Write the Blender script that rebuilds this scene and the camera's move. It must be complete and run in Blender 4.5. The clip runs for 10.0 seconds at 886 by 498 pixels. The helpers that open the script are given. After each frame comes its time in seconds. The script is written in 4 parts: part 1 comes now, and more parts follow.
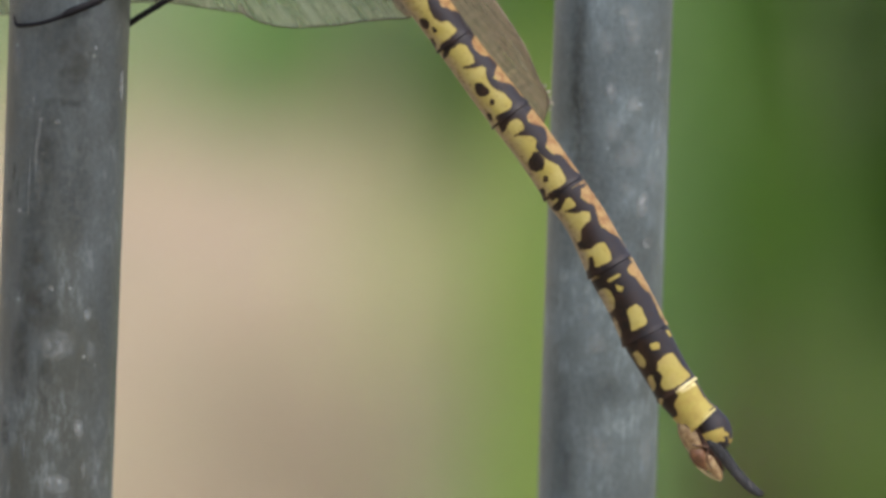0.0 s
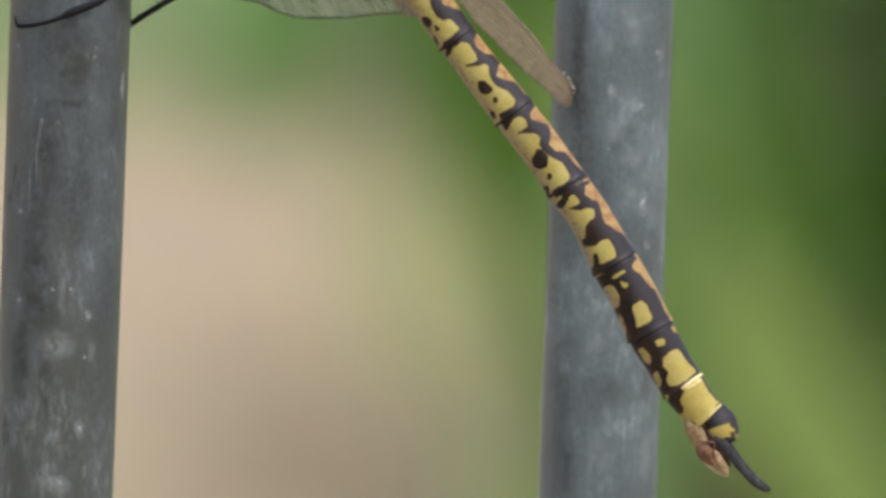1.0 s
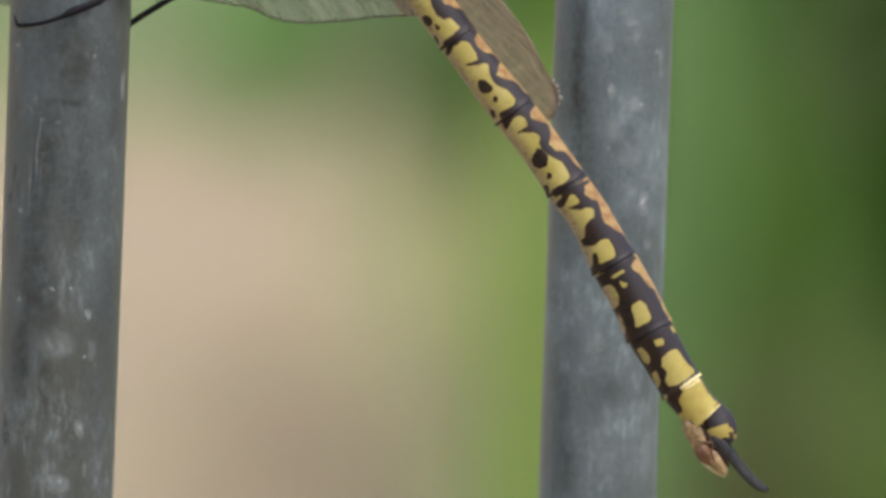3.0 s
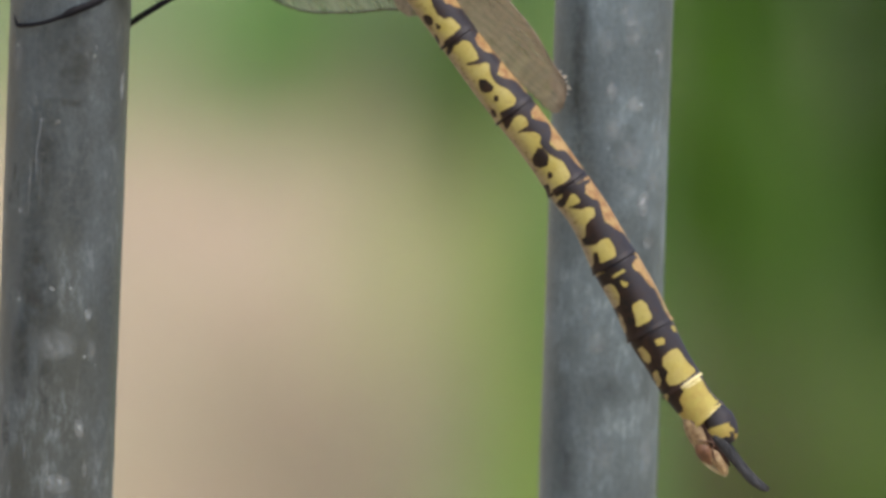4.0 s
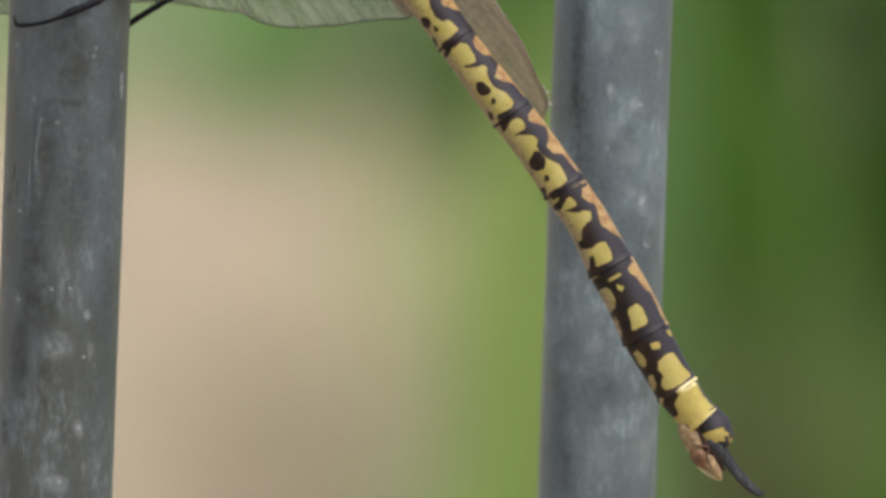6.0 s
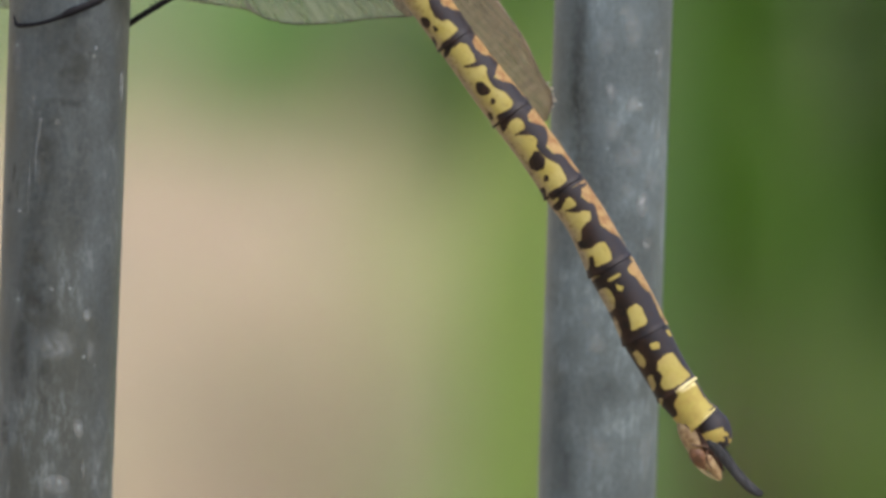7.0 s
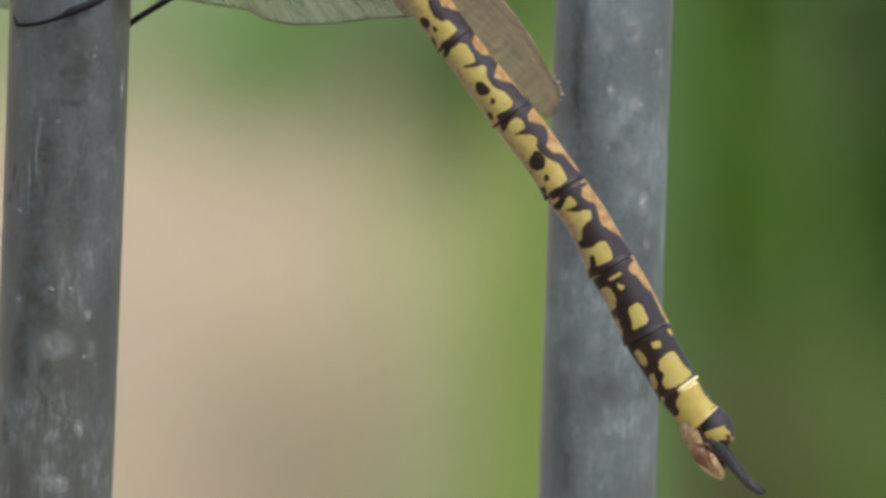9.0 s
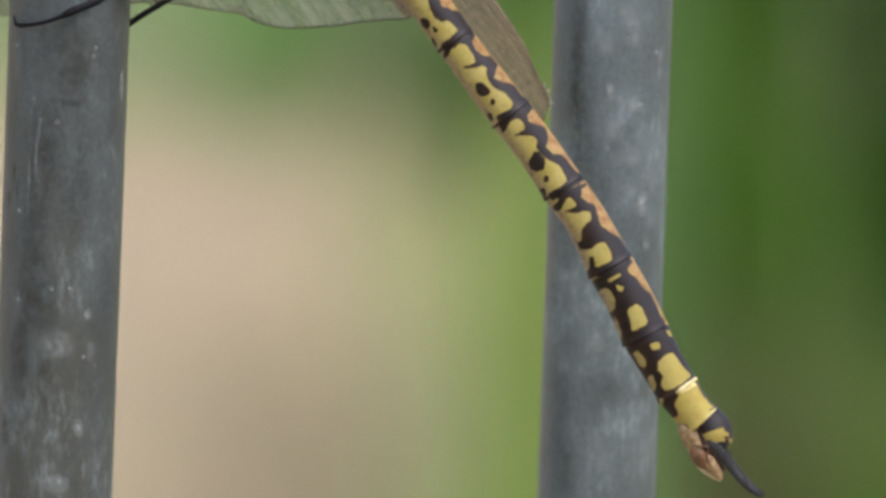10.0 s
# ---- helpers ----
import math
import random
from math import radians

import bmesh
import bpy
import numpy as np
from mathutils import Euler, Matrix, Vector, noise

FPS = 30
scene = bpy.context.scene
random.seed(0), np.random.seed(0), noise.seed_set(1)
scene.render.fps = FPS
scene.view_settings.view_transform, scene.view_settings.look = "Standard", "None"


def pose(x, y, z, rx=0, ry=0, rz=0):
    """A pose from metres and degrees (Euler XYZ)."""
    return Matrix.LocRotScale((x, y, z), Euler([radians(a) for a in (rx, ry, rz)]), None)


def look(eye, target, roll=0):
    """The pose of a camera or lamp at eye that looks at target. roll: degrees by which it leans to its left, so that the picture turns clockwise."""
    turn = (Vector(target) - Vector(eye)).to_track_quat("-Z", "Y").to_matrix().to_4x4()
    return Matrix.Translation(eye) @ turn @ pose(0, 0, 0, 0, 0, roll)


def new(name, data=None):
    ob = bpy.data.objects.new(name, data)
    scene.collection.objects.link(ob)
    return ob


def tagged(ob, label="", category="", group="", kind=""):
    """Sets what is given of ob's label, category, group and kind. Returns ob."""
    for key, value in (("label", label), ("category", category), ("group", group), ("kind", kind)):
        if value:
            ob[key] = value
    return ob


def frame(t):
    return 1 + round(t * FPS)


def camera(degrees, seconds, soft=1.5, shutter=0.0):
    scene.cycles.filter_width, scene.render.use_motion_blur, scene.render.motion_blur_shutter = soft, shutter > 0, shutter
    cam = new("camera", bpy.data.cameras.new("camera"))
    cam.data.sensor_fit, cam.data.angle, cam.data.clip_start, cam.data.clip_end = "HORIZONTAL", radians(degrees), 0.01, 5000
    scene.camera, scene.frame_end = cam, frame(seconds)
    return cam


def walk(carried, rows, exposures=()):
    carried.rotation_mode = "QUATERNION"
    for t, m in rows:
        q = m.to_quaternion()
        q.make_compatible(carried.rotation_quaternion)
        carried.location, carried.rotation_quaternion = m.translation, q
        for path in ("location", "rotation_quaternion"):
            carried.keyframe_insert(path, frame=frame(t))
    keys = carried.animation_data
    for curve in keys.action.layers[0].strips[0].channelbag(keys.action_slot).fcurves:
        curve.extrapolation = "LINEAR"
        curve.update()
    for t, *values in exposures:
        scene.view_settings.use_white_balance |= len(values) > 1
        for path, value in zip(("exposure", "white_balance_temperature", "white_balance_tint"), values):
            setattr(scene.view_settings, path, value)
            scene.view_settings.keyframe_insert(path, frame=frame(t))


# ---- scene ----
# A hawker dragonfly hangs on a galvanised fence; sandy ground, grass and reeds lie far behind, out of focus.
MM = 0.001
HEIGHT = 0.9          # the middle of the view, above the ground
TILT, LEAN = 7.0, 1.8  # the camera looks down and leans a little
REACH = 0.6           # from the lens to the dragonfly

# ---- camera ----
cam = camera(8.222, 10.0, soft=3.3)
cam.data.dof.use_dof = True
cam.data.dof.focus_distance = REACH
cam.data.dof.aperture_fstop = 15.0
cam.data.dof.aperture_blades = 0
EYE = Vector((0, -REACH * math.cos(radians(TILT)), HEIGHT + REACH * math.sin(radians(TILT))))
# slight sway of the tripod: seconds, sideways and upward drift of the aim in hundredths of a millimetre
SWAY = [(0, 0, 0), (0.5, -6, 6), (1, -7, 7), (1.5, 2, 2), (2, -1, 4), (2.5, -7, 1), (4, -6, 0), (4.5, -4, 0),
        (5, -9, -1), (5.5, 0, 1), (7, 1, 1), (7.5, -8, 1), (8, 0, 1), (8.5, -6, -1), (9, -3, -1), (9.5, -2, 0), (10, 2, 0)]
walk(cam, [(t, look(EYE, (dx * 1e-5, 0, HEIGHT + dz * 1e-5), LEAN)) for t, dx, dz in SWAY])

# ---- light ----
SUN_EL, SUN_AZ = radians(68), radians(148)
world = bpy.data.worlds.new("sky")
scene.world = world
world.use_nodes = True
sky = world.node_tree.nodes.new("ShaderNodeTexSky")
sky.sky_type, sky.sun_disc = "NISHITA", False
sky.sun_elevation, sky.sun_rotation = SUN_EL, SUN_AZ
sky.dust_density, sky.air_density = 4.0, 1.0
background = world.node_tree.nodes["Background"]
background.inputs["Strength"].default_value = 0.15
world.node_tree.links.new(sky.outputs[0], background.inputs["Color"])
sun = new("sun", bpy.data.lights.new("sun", "SUN"))
sun.data.energy, sun.data.angle, sun.data.color = 1.5, radians(35), (1.0, 0.96, 0.90)
toward = Vector((math.sin(SUN_AZ) * math.cos(SUN_EL), math.cos(SUN_AZ) * math.cos(SUN_EL), math.sin(SUN_EL)))
sun.matrix_world = look(toward * 5, (0, 0, 0))
scene.view_settings.exposure = 0.56


# ---- materials ----
def material(name):
    m = bpy.data.materials.new(name)
    m.use_nodes = True
    t = m.node_tree
    return m, t, t.nodes["Principled BSDF"], t.links.new


def node(t, kind, **values):
    n = t.nodes.new("ShaderNode" + kind)
    for key, value in values.items():
        n.inputs[key].default_value = value
    return n


def noise_of(t, source, scale, detail=4.0, rough=0.55, stretch=None, seed=0.0):
    """A noise value over a coordinate, stretched where asked."""
    link = t.links.new
    mapping = node(t, "Mapping")
    mapping.inputs["Scale"].default_value = stretch or (1, 1, 1)
    mapping.inputs["Location"].default_value = (seed, seed * 0.7, seed * 1.3)
    link(source, mapping.inputs["Vector"])
    n = node(t, "TexNoise", Scale=scale, Detail=detail, Roughness=rough)
    link(mapping.outputs[0], n.inputs["Vector"])
    return n.outputs["Fac"]


def ramp(t, fac, stops):
    r = t.nodes.new("ShaderNodeValToRGB")
    e = r.color_ramp.elements
    while len(e) < len(stops):
        e.new(0.5)
    for i, (at, colour) in enumerate(stops):
        e[i].position = at
        e[i].color = (*colour, 1) if not isinstance(colour, float) else (colour, colour, colour, 1)
    t.links.new(fac, r.inputs["Fac"])
    return r.outputs["Color"]


def mix(t, fac, a, b, how="MIX"):
    m = t.nodes.new("ShaderNodeMix")
    m.data_type, m.blend_type = "RGBA", how
    for socket, value in ((m.inputs[0], fac), (m.inputs[6], a), (m.inputs[7], b)):
        if isinstance(value, bpy.types.NodeSocket):
            t.links.new(value, socket)
        elif isinstance(value, (int, float)):
            socket.default_value = value
        else:
            socket.default_value = (*value, 1)
    return m.outputs[2]


def bump(t, height, bsdf, strength, distance):
    b = node(t, "Bump", Strength=strength, Distance=distance)
    t.links.new(height, b.inputs["Height"])
    t.links.new(b.outputs[0], bsdf.inputs["Normal"])


def galvanised(name, tone, tint, bloom_from, scratched, low_bloom, stained):
    """Zinc-coated steel; tone: brightness of the coat, lower for the bar with darker surroundings."""
    m, t, bsdf, link = material(name)
    at = node(t, "TexCoord").outputs["Object"]
    grain = noise_of(t, at, 2400, 5, 0.7, (1, 1, 0.7))
    cloud = noise_of(t, at, 150, 6, 0.6, (1, 1, 0.7), 3)
    bloom = noise_of(t, at, 1100, 6, 0.78, (1, 1, 0.4), 9)
    cells = node(t, "TexVoronoi", Scale=420.0)
    link(at, cells.inputs["Vector"])
    dots = ramp(t, cells.outputs["Distance"], [(0.05, 1.0), (0.10, 0.0)])
    speck = mix(t, 1.0, dots, ramp(t, noise_of(t, at, 500, 1, 0.5, None, 5), [(0.51, 0.0), (0.6, 0.8)]), "MULTIPLY")
    height = node(t, "SeparateXYZ")
    link(at, height.inputs[0])
    lower = node(t, "MapRange")
    for key, value in (("From Min", 0.902), ("From Max", 0.884), ("To Min", 0.0), ("To Max", low_bloom)):
        lower.inputs[key].default_value = value
    link(height.outputs["Z"], lower.inputs["Value"])
    scratch = noise_of(t, at, 1700, 4, 0.7, (1, 1, 0.14), 12)
    smudge = noise_of(t, at, 220, 5, 0.65, (1, 1, 0.6), 17)
    base = ramp(t, cloud, [(0.30, (0.070, 0.080, 0.085)), (0.5, (0.093, 0.108, 0.114)), (0.72, (0.132, 0.153, 0.163))])
    base = mix(t, ramp(t, grain, [(0.38, 0.0), (0.66, 0.45)]), base, (0.165, 0.182, 0.188))
    pits = noise_of(t, at, 3600, 3, 0.6, (1, 1, 0.6), 41)
    base = mix(t, ramp(t, pits, [(0.28, 0.4), (0.40, 0.0)]), base, (0.045, 0.048, 0.047))
    base = mix(t, ramp(t, smudge, [(0.56, 0.0), (0.68, 0.45)]), base, (0.052, 0.056, 0.054))
    stain = noise_of(t, at, 75, 4, 0.55, (1, 1, 0.35), 23)
    base = mix(t, ramp(t, stain, [(0.5, 0.0), (0.62, stained)]), base, (0.085, 0.086, 0.070))
    base = mix(t, ramp(t, scratch, [(0.6, 0.0), (0.72, scratched)]), base, (0.25, 0.27, 0.275))
    sums = []
    for value in (bloom, cloud):
        add = t.nodes.new("ShaderNodeMath")
        link(value, add.inputs[0])
        link(lower.outputs[0], add.inputs[1])
        sums.append(add.outputs[0])
    bloom, patch = sums
    white = mix(t, 1.0, ramp(t, bloom, [(bloom_from, 0.0), (bloom_from + 0.24, 0.75)]), ramp(t, patch, [(0.47, 0.0), (0.6, 1.0)]), "MULTIPLY")
    base = mix(t, white, base, (0.31, 0.345, 0.36))
    base = mix(t, speck, base, (0.45, 0.48, 0.48))
    base = mix(t, 1.0, base, tuple(tone * c for c in tint), "MULTIPLY")
    link(base, bsdf.inputs["Base Color"])
    bsdf.inputs["Metallic"].default_value = 0.35
    link(ramp(t, cloud, [(0.3, 0.30), (0.7, 0.46)]), bsdf.inputs["Roughness"])
    bump(t, grain, bsdf, 0.35, 0.0002)
    return m


def weathering(name, colour, scale, rough):
    """A patch on the zinc that thins out towards its rim."""
    m, t, bsdf, link = material(name)
    at = node(t, "TexCoord").outputs["Object"]
    cover = t.nodes.new("ShaderNodeAttribute")
    cover.attribute_name = "cover"
    n = noise_of(t, at, scale, 6, 0.75)
    bsdf.inputs["Base Color"].default_value = (*colour, 1)
    bsdf.inputs["Roughness"].default_value = rough
    link(ramp(t, n, [(0.35, tuple(0.75 * c for c in colour)), (0.65, tuple(1.15 * c for c in colour))]), bsdf.inputs["Base Color"])
    clear = node(t, "BsdfTransparent")
    both = node(t, "MixShader")
    link(mix(t, 1.0, cover.outputs["Fac"], ramp(t, n, [(0.36, 0.1), (0.6, 1.0)]), "MULTIPLY"), both.inputs["Fac"])
    link(clear.outputs[0], both.inputs[1])
    link(bsdf.outputs[0], both.inputs[2])
    link(both.outputs[0], t.nodes["Material Output"].inputs["Surface"])
    return m


def cuticle():
    """Yellow, black and orange horn; the marks come as fields laid down with each segment."""
    m, t, bsdf, link = material("dragonfly_cuticle")
    at = node(t, "TexCoord").outputs["Object"]

    def field(name):
        a = t.nodes.new("ShaderNodeAttribute")
        a.attribute_name = name
        return a.outputs["Fac"]

    soft = noise_of(t, at, 700, 3, 0.5)
    fine = noise_of(t, at, 3500, 3, 0.6, None, 4)
    yellow = mix(t, ramp(t, soft, [(0.35, 0.0), (0.7, 0.7)]), (0.395, 0.325, 0.08), (0.465, 0.395, 0.15))
    grit = noise_of(t, at, 2300, 3, 0.6, None, 8)
    yellow = mix(t, field("belly"), yellow, mix(t, ramp(t, grit, [(0.5, 0.0), (0.62, 0.8)]), (0.34, 0.27, 0.165), (0.14, 0.095, 0.05)))
    yellow = mix(t, ramp(t, grit, [(0.58, 0.0), (0.7, 0.4)]), yellow, (0.15, 0.09, 0.025))
    yellow = mix(t, field("warm"), yellow, mix(t, ramp(t, noise_of(t, at, 900, 4, 0.6, None, 15), [(0.42, 0.0), (0.66, 0.8)]), (0.435, 0.355, 0.088), (0.39, 0.265, 0.072)))
    orange = mix(t, ramp(t, noise_of(t, at, 1100, 4, 0.6, None, 31), [(0.42, 0.0), (0.64, 1.0)]), (0.43, 0.285, 0.12), (0.27, 0.135, 0.055))
    dark = mix(t, field("back"), mix(t, ramp(t, soft, [(0.4, 0.0), (0.65, 1.0)]), (0.007, 0.004, 0.0035), (0.028, 0.012, 0.006)), (0.034, 0.031, 0.0365))
    dark = mix(t, ramp(t, grit, [(0.55, 0.0), (0.7, 0.5)]), dark, (0.055, 0.026, 0.012))
    base = mix(t, ramp(t, field("orange"), [(0.47, 0.0), (0.56, 1.0)]), yellow, orange)
    base = mix(t, ramp(t, field("cream"), [(0.47, 0.0), (0.55, 1.0)]), base, mix(t, ramp(t, grit, [(0.45, 0.0), (0.65, 0.7)]), (0.80, 0.71, 0.36), (0.60, 0.48, 0.19)))
    base = mix(t, ramp(t, field("dark"), [(0.45, 0.0), (0.57, 1.0)]), mix(t, ramp(t, field("dark"), [(0.36, 0.0), (0.5, 0.55)]), base, (0.16, 0.085, 0.02)), dark)
    base = mix(t, ramp(t, fine, [(0.3, 0.12), (0.7, 0.0)]), base, (0.02, 0.012, 0.008))
    link(base, bsdf.inputs["Base Color"])
    bsdf.inputs["Roughness"].default_value = 0.48
    bsdf.inputs["Specular IOR Level"].default_value = 0.28
    bsdf.inputs["Subsurface Weight"].default_value = 0.08
    bsdf.inputs["Subsurface Radius"].default_value = (0.0006, 0.0004, 0.0002)
    bump(t, fine, bsdf, 0.12, 0.0001)
    return m


def plain(name, low, high, scale, rough, stretch=None, relief=0.2, depth=0.0005, spread=0.0):
    m, t, bsdf, link = material(name)
    at = node(t, "TexCoord").outputs["Object"]
    n = noise_of(t, at, scale, 5, 0.6, stretch)
    base = ramp(t, n, [(0.3, low), (0.7, high)])
    if spread:
        island = t.nodes.new("ShaderNodeNewGeometry").outputs["Random Per Island"]
        base = mix(t, ramp(t, island, [(0.0, 0.0), (1.0, spread)]), base, tuple(min(1, 1.9 * c) for c in high))
    link(base, bsdf.inputs["Base Color"])
    bsdf.inputs["Roughness"].default_value = rough
    bump(t, n, bsdf, relief, depth)
    return m


def leafy(name, low, high, scale=30.0, spread=0.5, through_light=0.35, single=False):
    m, t, bsdf, link = material(name)
    at = node(t, "TexCoord").outputs["Object"]
    n = noise_of(t, at, scale, 4, 0.6, (1, 1, 0.2))
    base = ramp(t, n, [(0.3, low), (0.7, high)])
    island = t.nodes.new("ShaderNodeObjectInfo").outputs["Random"] if single else t.nodes.new("ShaderNodeNewGeometry").outputs["Random Per Island"]
    base = mix(t, ramp(t, island, [(0.0, 0.0), (1.0, spread)]), base, tuple(1.6 * c for c in high))
    link(base, bsdf.inputs["Base Color"])
    bsdf.inputs["Roughness"].default_value = 0.5
    glow = node(t, "BsdfTranslucent")
    link(base, glow.inputs["Color"])
    both = node(t, "MixShader", Fac=through_light)
    link(bsdf.outputs[0], both.inputs[1])
    link(glow.outputs[0], both.inputs[2])
    link(both.outputs[0], t.nodes["Material Output"].inputs["Surface"])
    return m


def membrane(name, low, high, lit, cover, stretch, clean=0.0):
    m, t, bsdf, link = material(name)
    at = node(t, "TexCoord").outputs["Object"]
    n = noise_of(t, at, 700, 5, 0.65, stretch)
    blotch = noise_of(t, at, 330, 5, 0.65, tuple(0.4 + 0.6 * c for c in stretch), 6)
    skin = mix(t, ramp(t, blotch, [(0.42, 0.0), (0.62, 0.75)]), ramp(t, n, [(0.3, low), (0.7, high)]), high)
    inward = t.nodes.new("ShaderNodeAttribute")
    inward.attribute_name = "inward"
    skin = mix(t, ramp(t, inward.outputs["Fac"], [(0.3, 0.0), (0.55, clean)]), skin, (0.60, 0.60, 0.47))
    link(skin, bsdf.inputs["Base Color"])
    bsdf.inputs["Roughness"].default_value = 0.22
    glow = node(t, "BsdfTranslucent", Color=(*lit, 1))
    clear = node(t, "BsdfTransparent", Color=(0.93, 0.92, 0.88, 1))
    film = node(t, "MixShader", Fac=0.4)
    link(bsdf.outputs[0], film.inputs[1])
    link(glow.outputs[0], film.inputs[2])
    both = node(t, "MixShader")
    link(ramp(t, n, [(0.35, cover - 0.13), (0.65, cover + 0.13)]), both.inputs["Fac"])
    link(clear.outputs[0], both.inputs[1])
    link(film.outputs[0], both.inputs[2])
    link(both.outputs[0], t.nodes["Material Output"].inputs["Surface"])
    bump(t, n, bsdf, 0.3, 0.0002)
    return m


def ground_cover():
    m, t, bsdf, link = material("sandy_ground")
    at = node(t, "TexCoord").outputs["Object"]
    wide = noise_of(t, at, 1.6, 4, 0.5)
    mid = noise_of(t, at, 14, 5, 0.6, None, 2)
    fine = noise_of(t, at, 240, 4, 0.7, None, 5)
    base = ramp(t, wide, [(0.35, (0.385, 0.300, 0.202)), (0.65, (0.445, 0.36, 0.242))])
    base = mix(t, ramp(t, mid, [(0.4, 0.0), (0.75, 0.6)]), base, (0.37, 0.295, 0.205))
    moss = noise_of(t, at, 2.2, 4, 0.55, (1.6, 1, 1), 11)
    rosy = noise_of(t, at, 2.6, 4, 0.55, (1.6, 1, 1), 21)
    base = mix(t, ramp(t, moss, [(0.47, 0.0), (0.59, 0.75)]), base, (0.38, 0.355, 0.195))
    base = mix(t, ramp(t, rosy, [(0.48, 0.0), (0.62, 0.5)]), base, (0.42, 0.287, 0.20))
    base = mix(t, ramp(t, fine, [(0.3, 0.4), (0.6, 0.0)]), base, (0.33, 0.25, 0.17))
    link(base, bsdf.inputs["Base Color"])
    bsdf.inputs["Roughness"].default_value = 0.95
    bump(t, fine, bsdf, 0.6, 0.01)
    return m


STEEL = galvanised("galvanised_steel", 1.54, (0.91, 1.0, 1.035), 0.48, 0.05, 0.0, 0.10)
# stained steel; its lower tone puts the left bar's darker surroundings into the colour
SHADED_STEEL = galvanised("shaded_galvanised_steel", 0.99, (0.965, 1.0, 1.01), 0.50, 0.20, 0.02, 0.6)
ZINC_BLOOM = weathering("zinc_bloom", (0.38, 0.415, 0.425), 1500, 0.6)
PALE_BLOOM = weathering("pale_zinc_bloom", (0.40, 0.435, 0.445), 900, 0.6)
DARK_PATCH = weathering("dark_patch_on_zinc", (0.045, 0.046, 0.036), 500, 0.6)
CUTICLE = cuticle()
MEMBRANE = membrane("wing_membrane", (0.36, 0.41, 0.28), (0.72, 0.77, 0.60), (0.48, 0.54, 0.35), 0.41, (0.22, 1, 1))
# browner, denser coat that stands in for the far wing's grazing view
BROWN_MEMBRANE = membrane("brown_wing_membrane", (0.115, 0.085, 0.06), (0.54, 0.46, 0.37), (0.46, 0.38, 0.28), 0.60, (1.5, 0.35, 1), 0.45)
PALE_FLAKE = plain("pale_wing_flake", (0.66, 0.64, 0.58), (0.82, 0.80, 0.75), 900, 0.35)
VEIN = plain("wing_vein", (0.045, 0.032, 0.02), (0.11, 0.08, 0.05), 900, 0.5)
PALER_VEIN = plain("paler_wing_vein", (0.11, 0.08, 0.06), (0.34, 0.27, 0.20), 700, 0.5)
LEG_BLACK = plain("black_leg_horn", (0.005, 0.005, 0.007), (0.011, 0.010, 0.012), 900, 0.65)
LEG_BLACK.node_tree.nodes["Principled BSDF"].inputs["Specular IOR Level"].default_value = 0.15
CERCUS = plain("cercus_horn", (0.005, 0.005, 0.006), (0.028, 0.027, 0.028), 2200, 0.5, (1, 1, 0.25), 0.7)
TAN_HORN = plain("tan_horn", (0.15, 0.08, 0.032), (0.42, 0.30, 0.15), 1700, 0.45)
PALE_HORN = plain("pale_horn", (0.18, 0.095, 0.04), (0.46, 0.33, 0.17), 1500, 0.4)
CREAM_HORN = plain("cream_horn", (0.36, 0.27, 0.13), (0.62, 0.52, 0.30), 1200, 0.4)
DARK_HORN = plain("dark_brown_horn", (0.012, 0.006, 0.004), (0.05, 0.020, 0.010), 1400, 0.5)
DARK_HORN.node_tree.nodes["Principled BSDF"].inputs["Specular IOR Level"].default_value = 0.2
RUST_HORN = plain("rust_horn", (0.07, 0.03, 0.013), (0.27, 0.125, 0.055), 900, 0.45)
RUST_SEAM = plain("rust_seam", (0.035, 0.014, 0.007), (0.12, 0.05, 0.02), 1400, 0.5)
THORAX_HORN = plain("thorax_horn", (0.05, 0.035, 0.02), (0.20, 0.13, 0.04), 300, 0.5)
EYE_HORN = plain("eye_lens", (0.07, 0.05, 0.03), (0.10, 0.09, 0.05), 900, 0.15)
SAND = ground_cover()
TURF = plain("turf_soil", (0.14, 0.16, 0.075), (0.22, 0.23, 0.12), 6, 0.95, None, 0.5, 0.02)
LITTER = plain("dead_leaf_litter", (0.15, 0.09, 0.055), (0.25, 0.165, 0.11), 20, 0.9, None, 0.3, 0.002, 0.4)
LAWN_BLADE = leafy("lawn_blade", (0.255, 0.34, 0.16), (0.32, 0.40, 0.20))
TALL_BLADE = leafy("yellow_green_blade", (0.39, 0.49, 0.20), (0.47, 0.57, 0.25), 30, 0.25, 0.5, True)
STRAW_BLADE = leafy("straw_green_blade", (0.42, 0.46, 0.20), (0.50, 0.53, 0.26), 30, 0.4, 0.4)
TURF_BLADE = leafy("turf_blade", (0.085, 0.17, 0.02), (0.12, 0.22, 0.032))
SUNNY_BLADE = leafy("sunny_reed_blade", (0.39, 0.52, 0.16), (0.48, 0.60, 0.21), 30, 0.1, 0.45, True)
OLIVE_BLADE = leafy("olive_blade", (0.105, 0.17, 0.030), (0.148, 0.22, 0.043), 30, 0.4, 0.35, True)
DEAD_BLADE = leafy("dead_brown_blade", (0.115, 0.095, 0.052), (0.16, 0.13, 0.075), 30, 0.3, 0.3, True)
BUSH_BLADE = leafy("grey_green_blade", (0.16, 0.225, 0.095), (0.21, 0.285, 0.13), 30, 0.3, 0.35, True)
FRESH_BLADE = leafy("fresh_green_blade", (0.215, 0.40, 0.11), (0.275, 0.48, 0.14), 30, 0.3, 0.45, True)
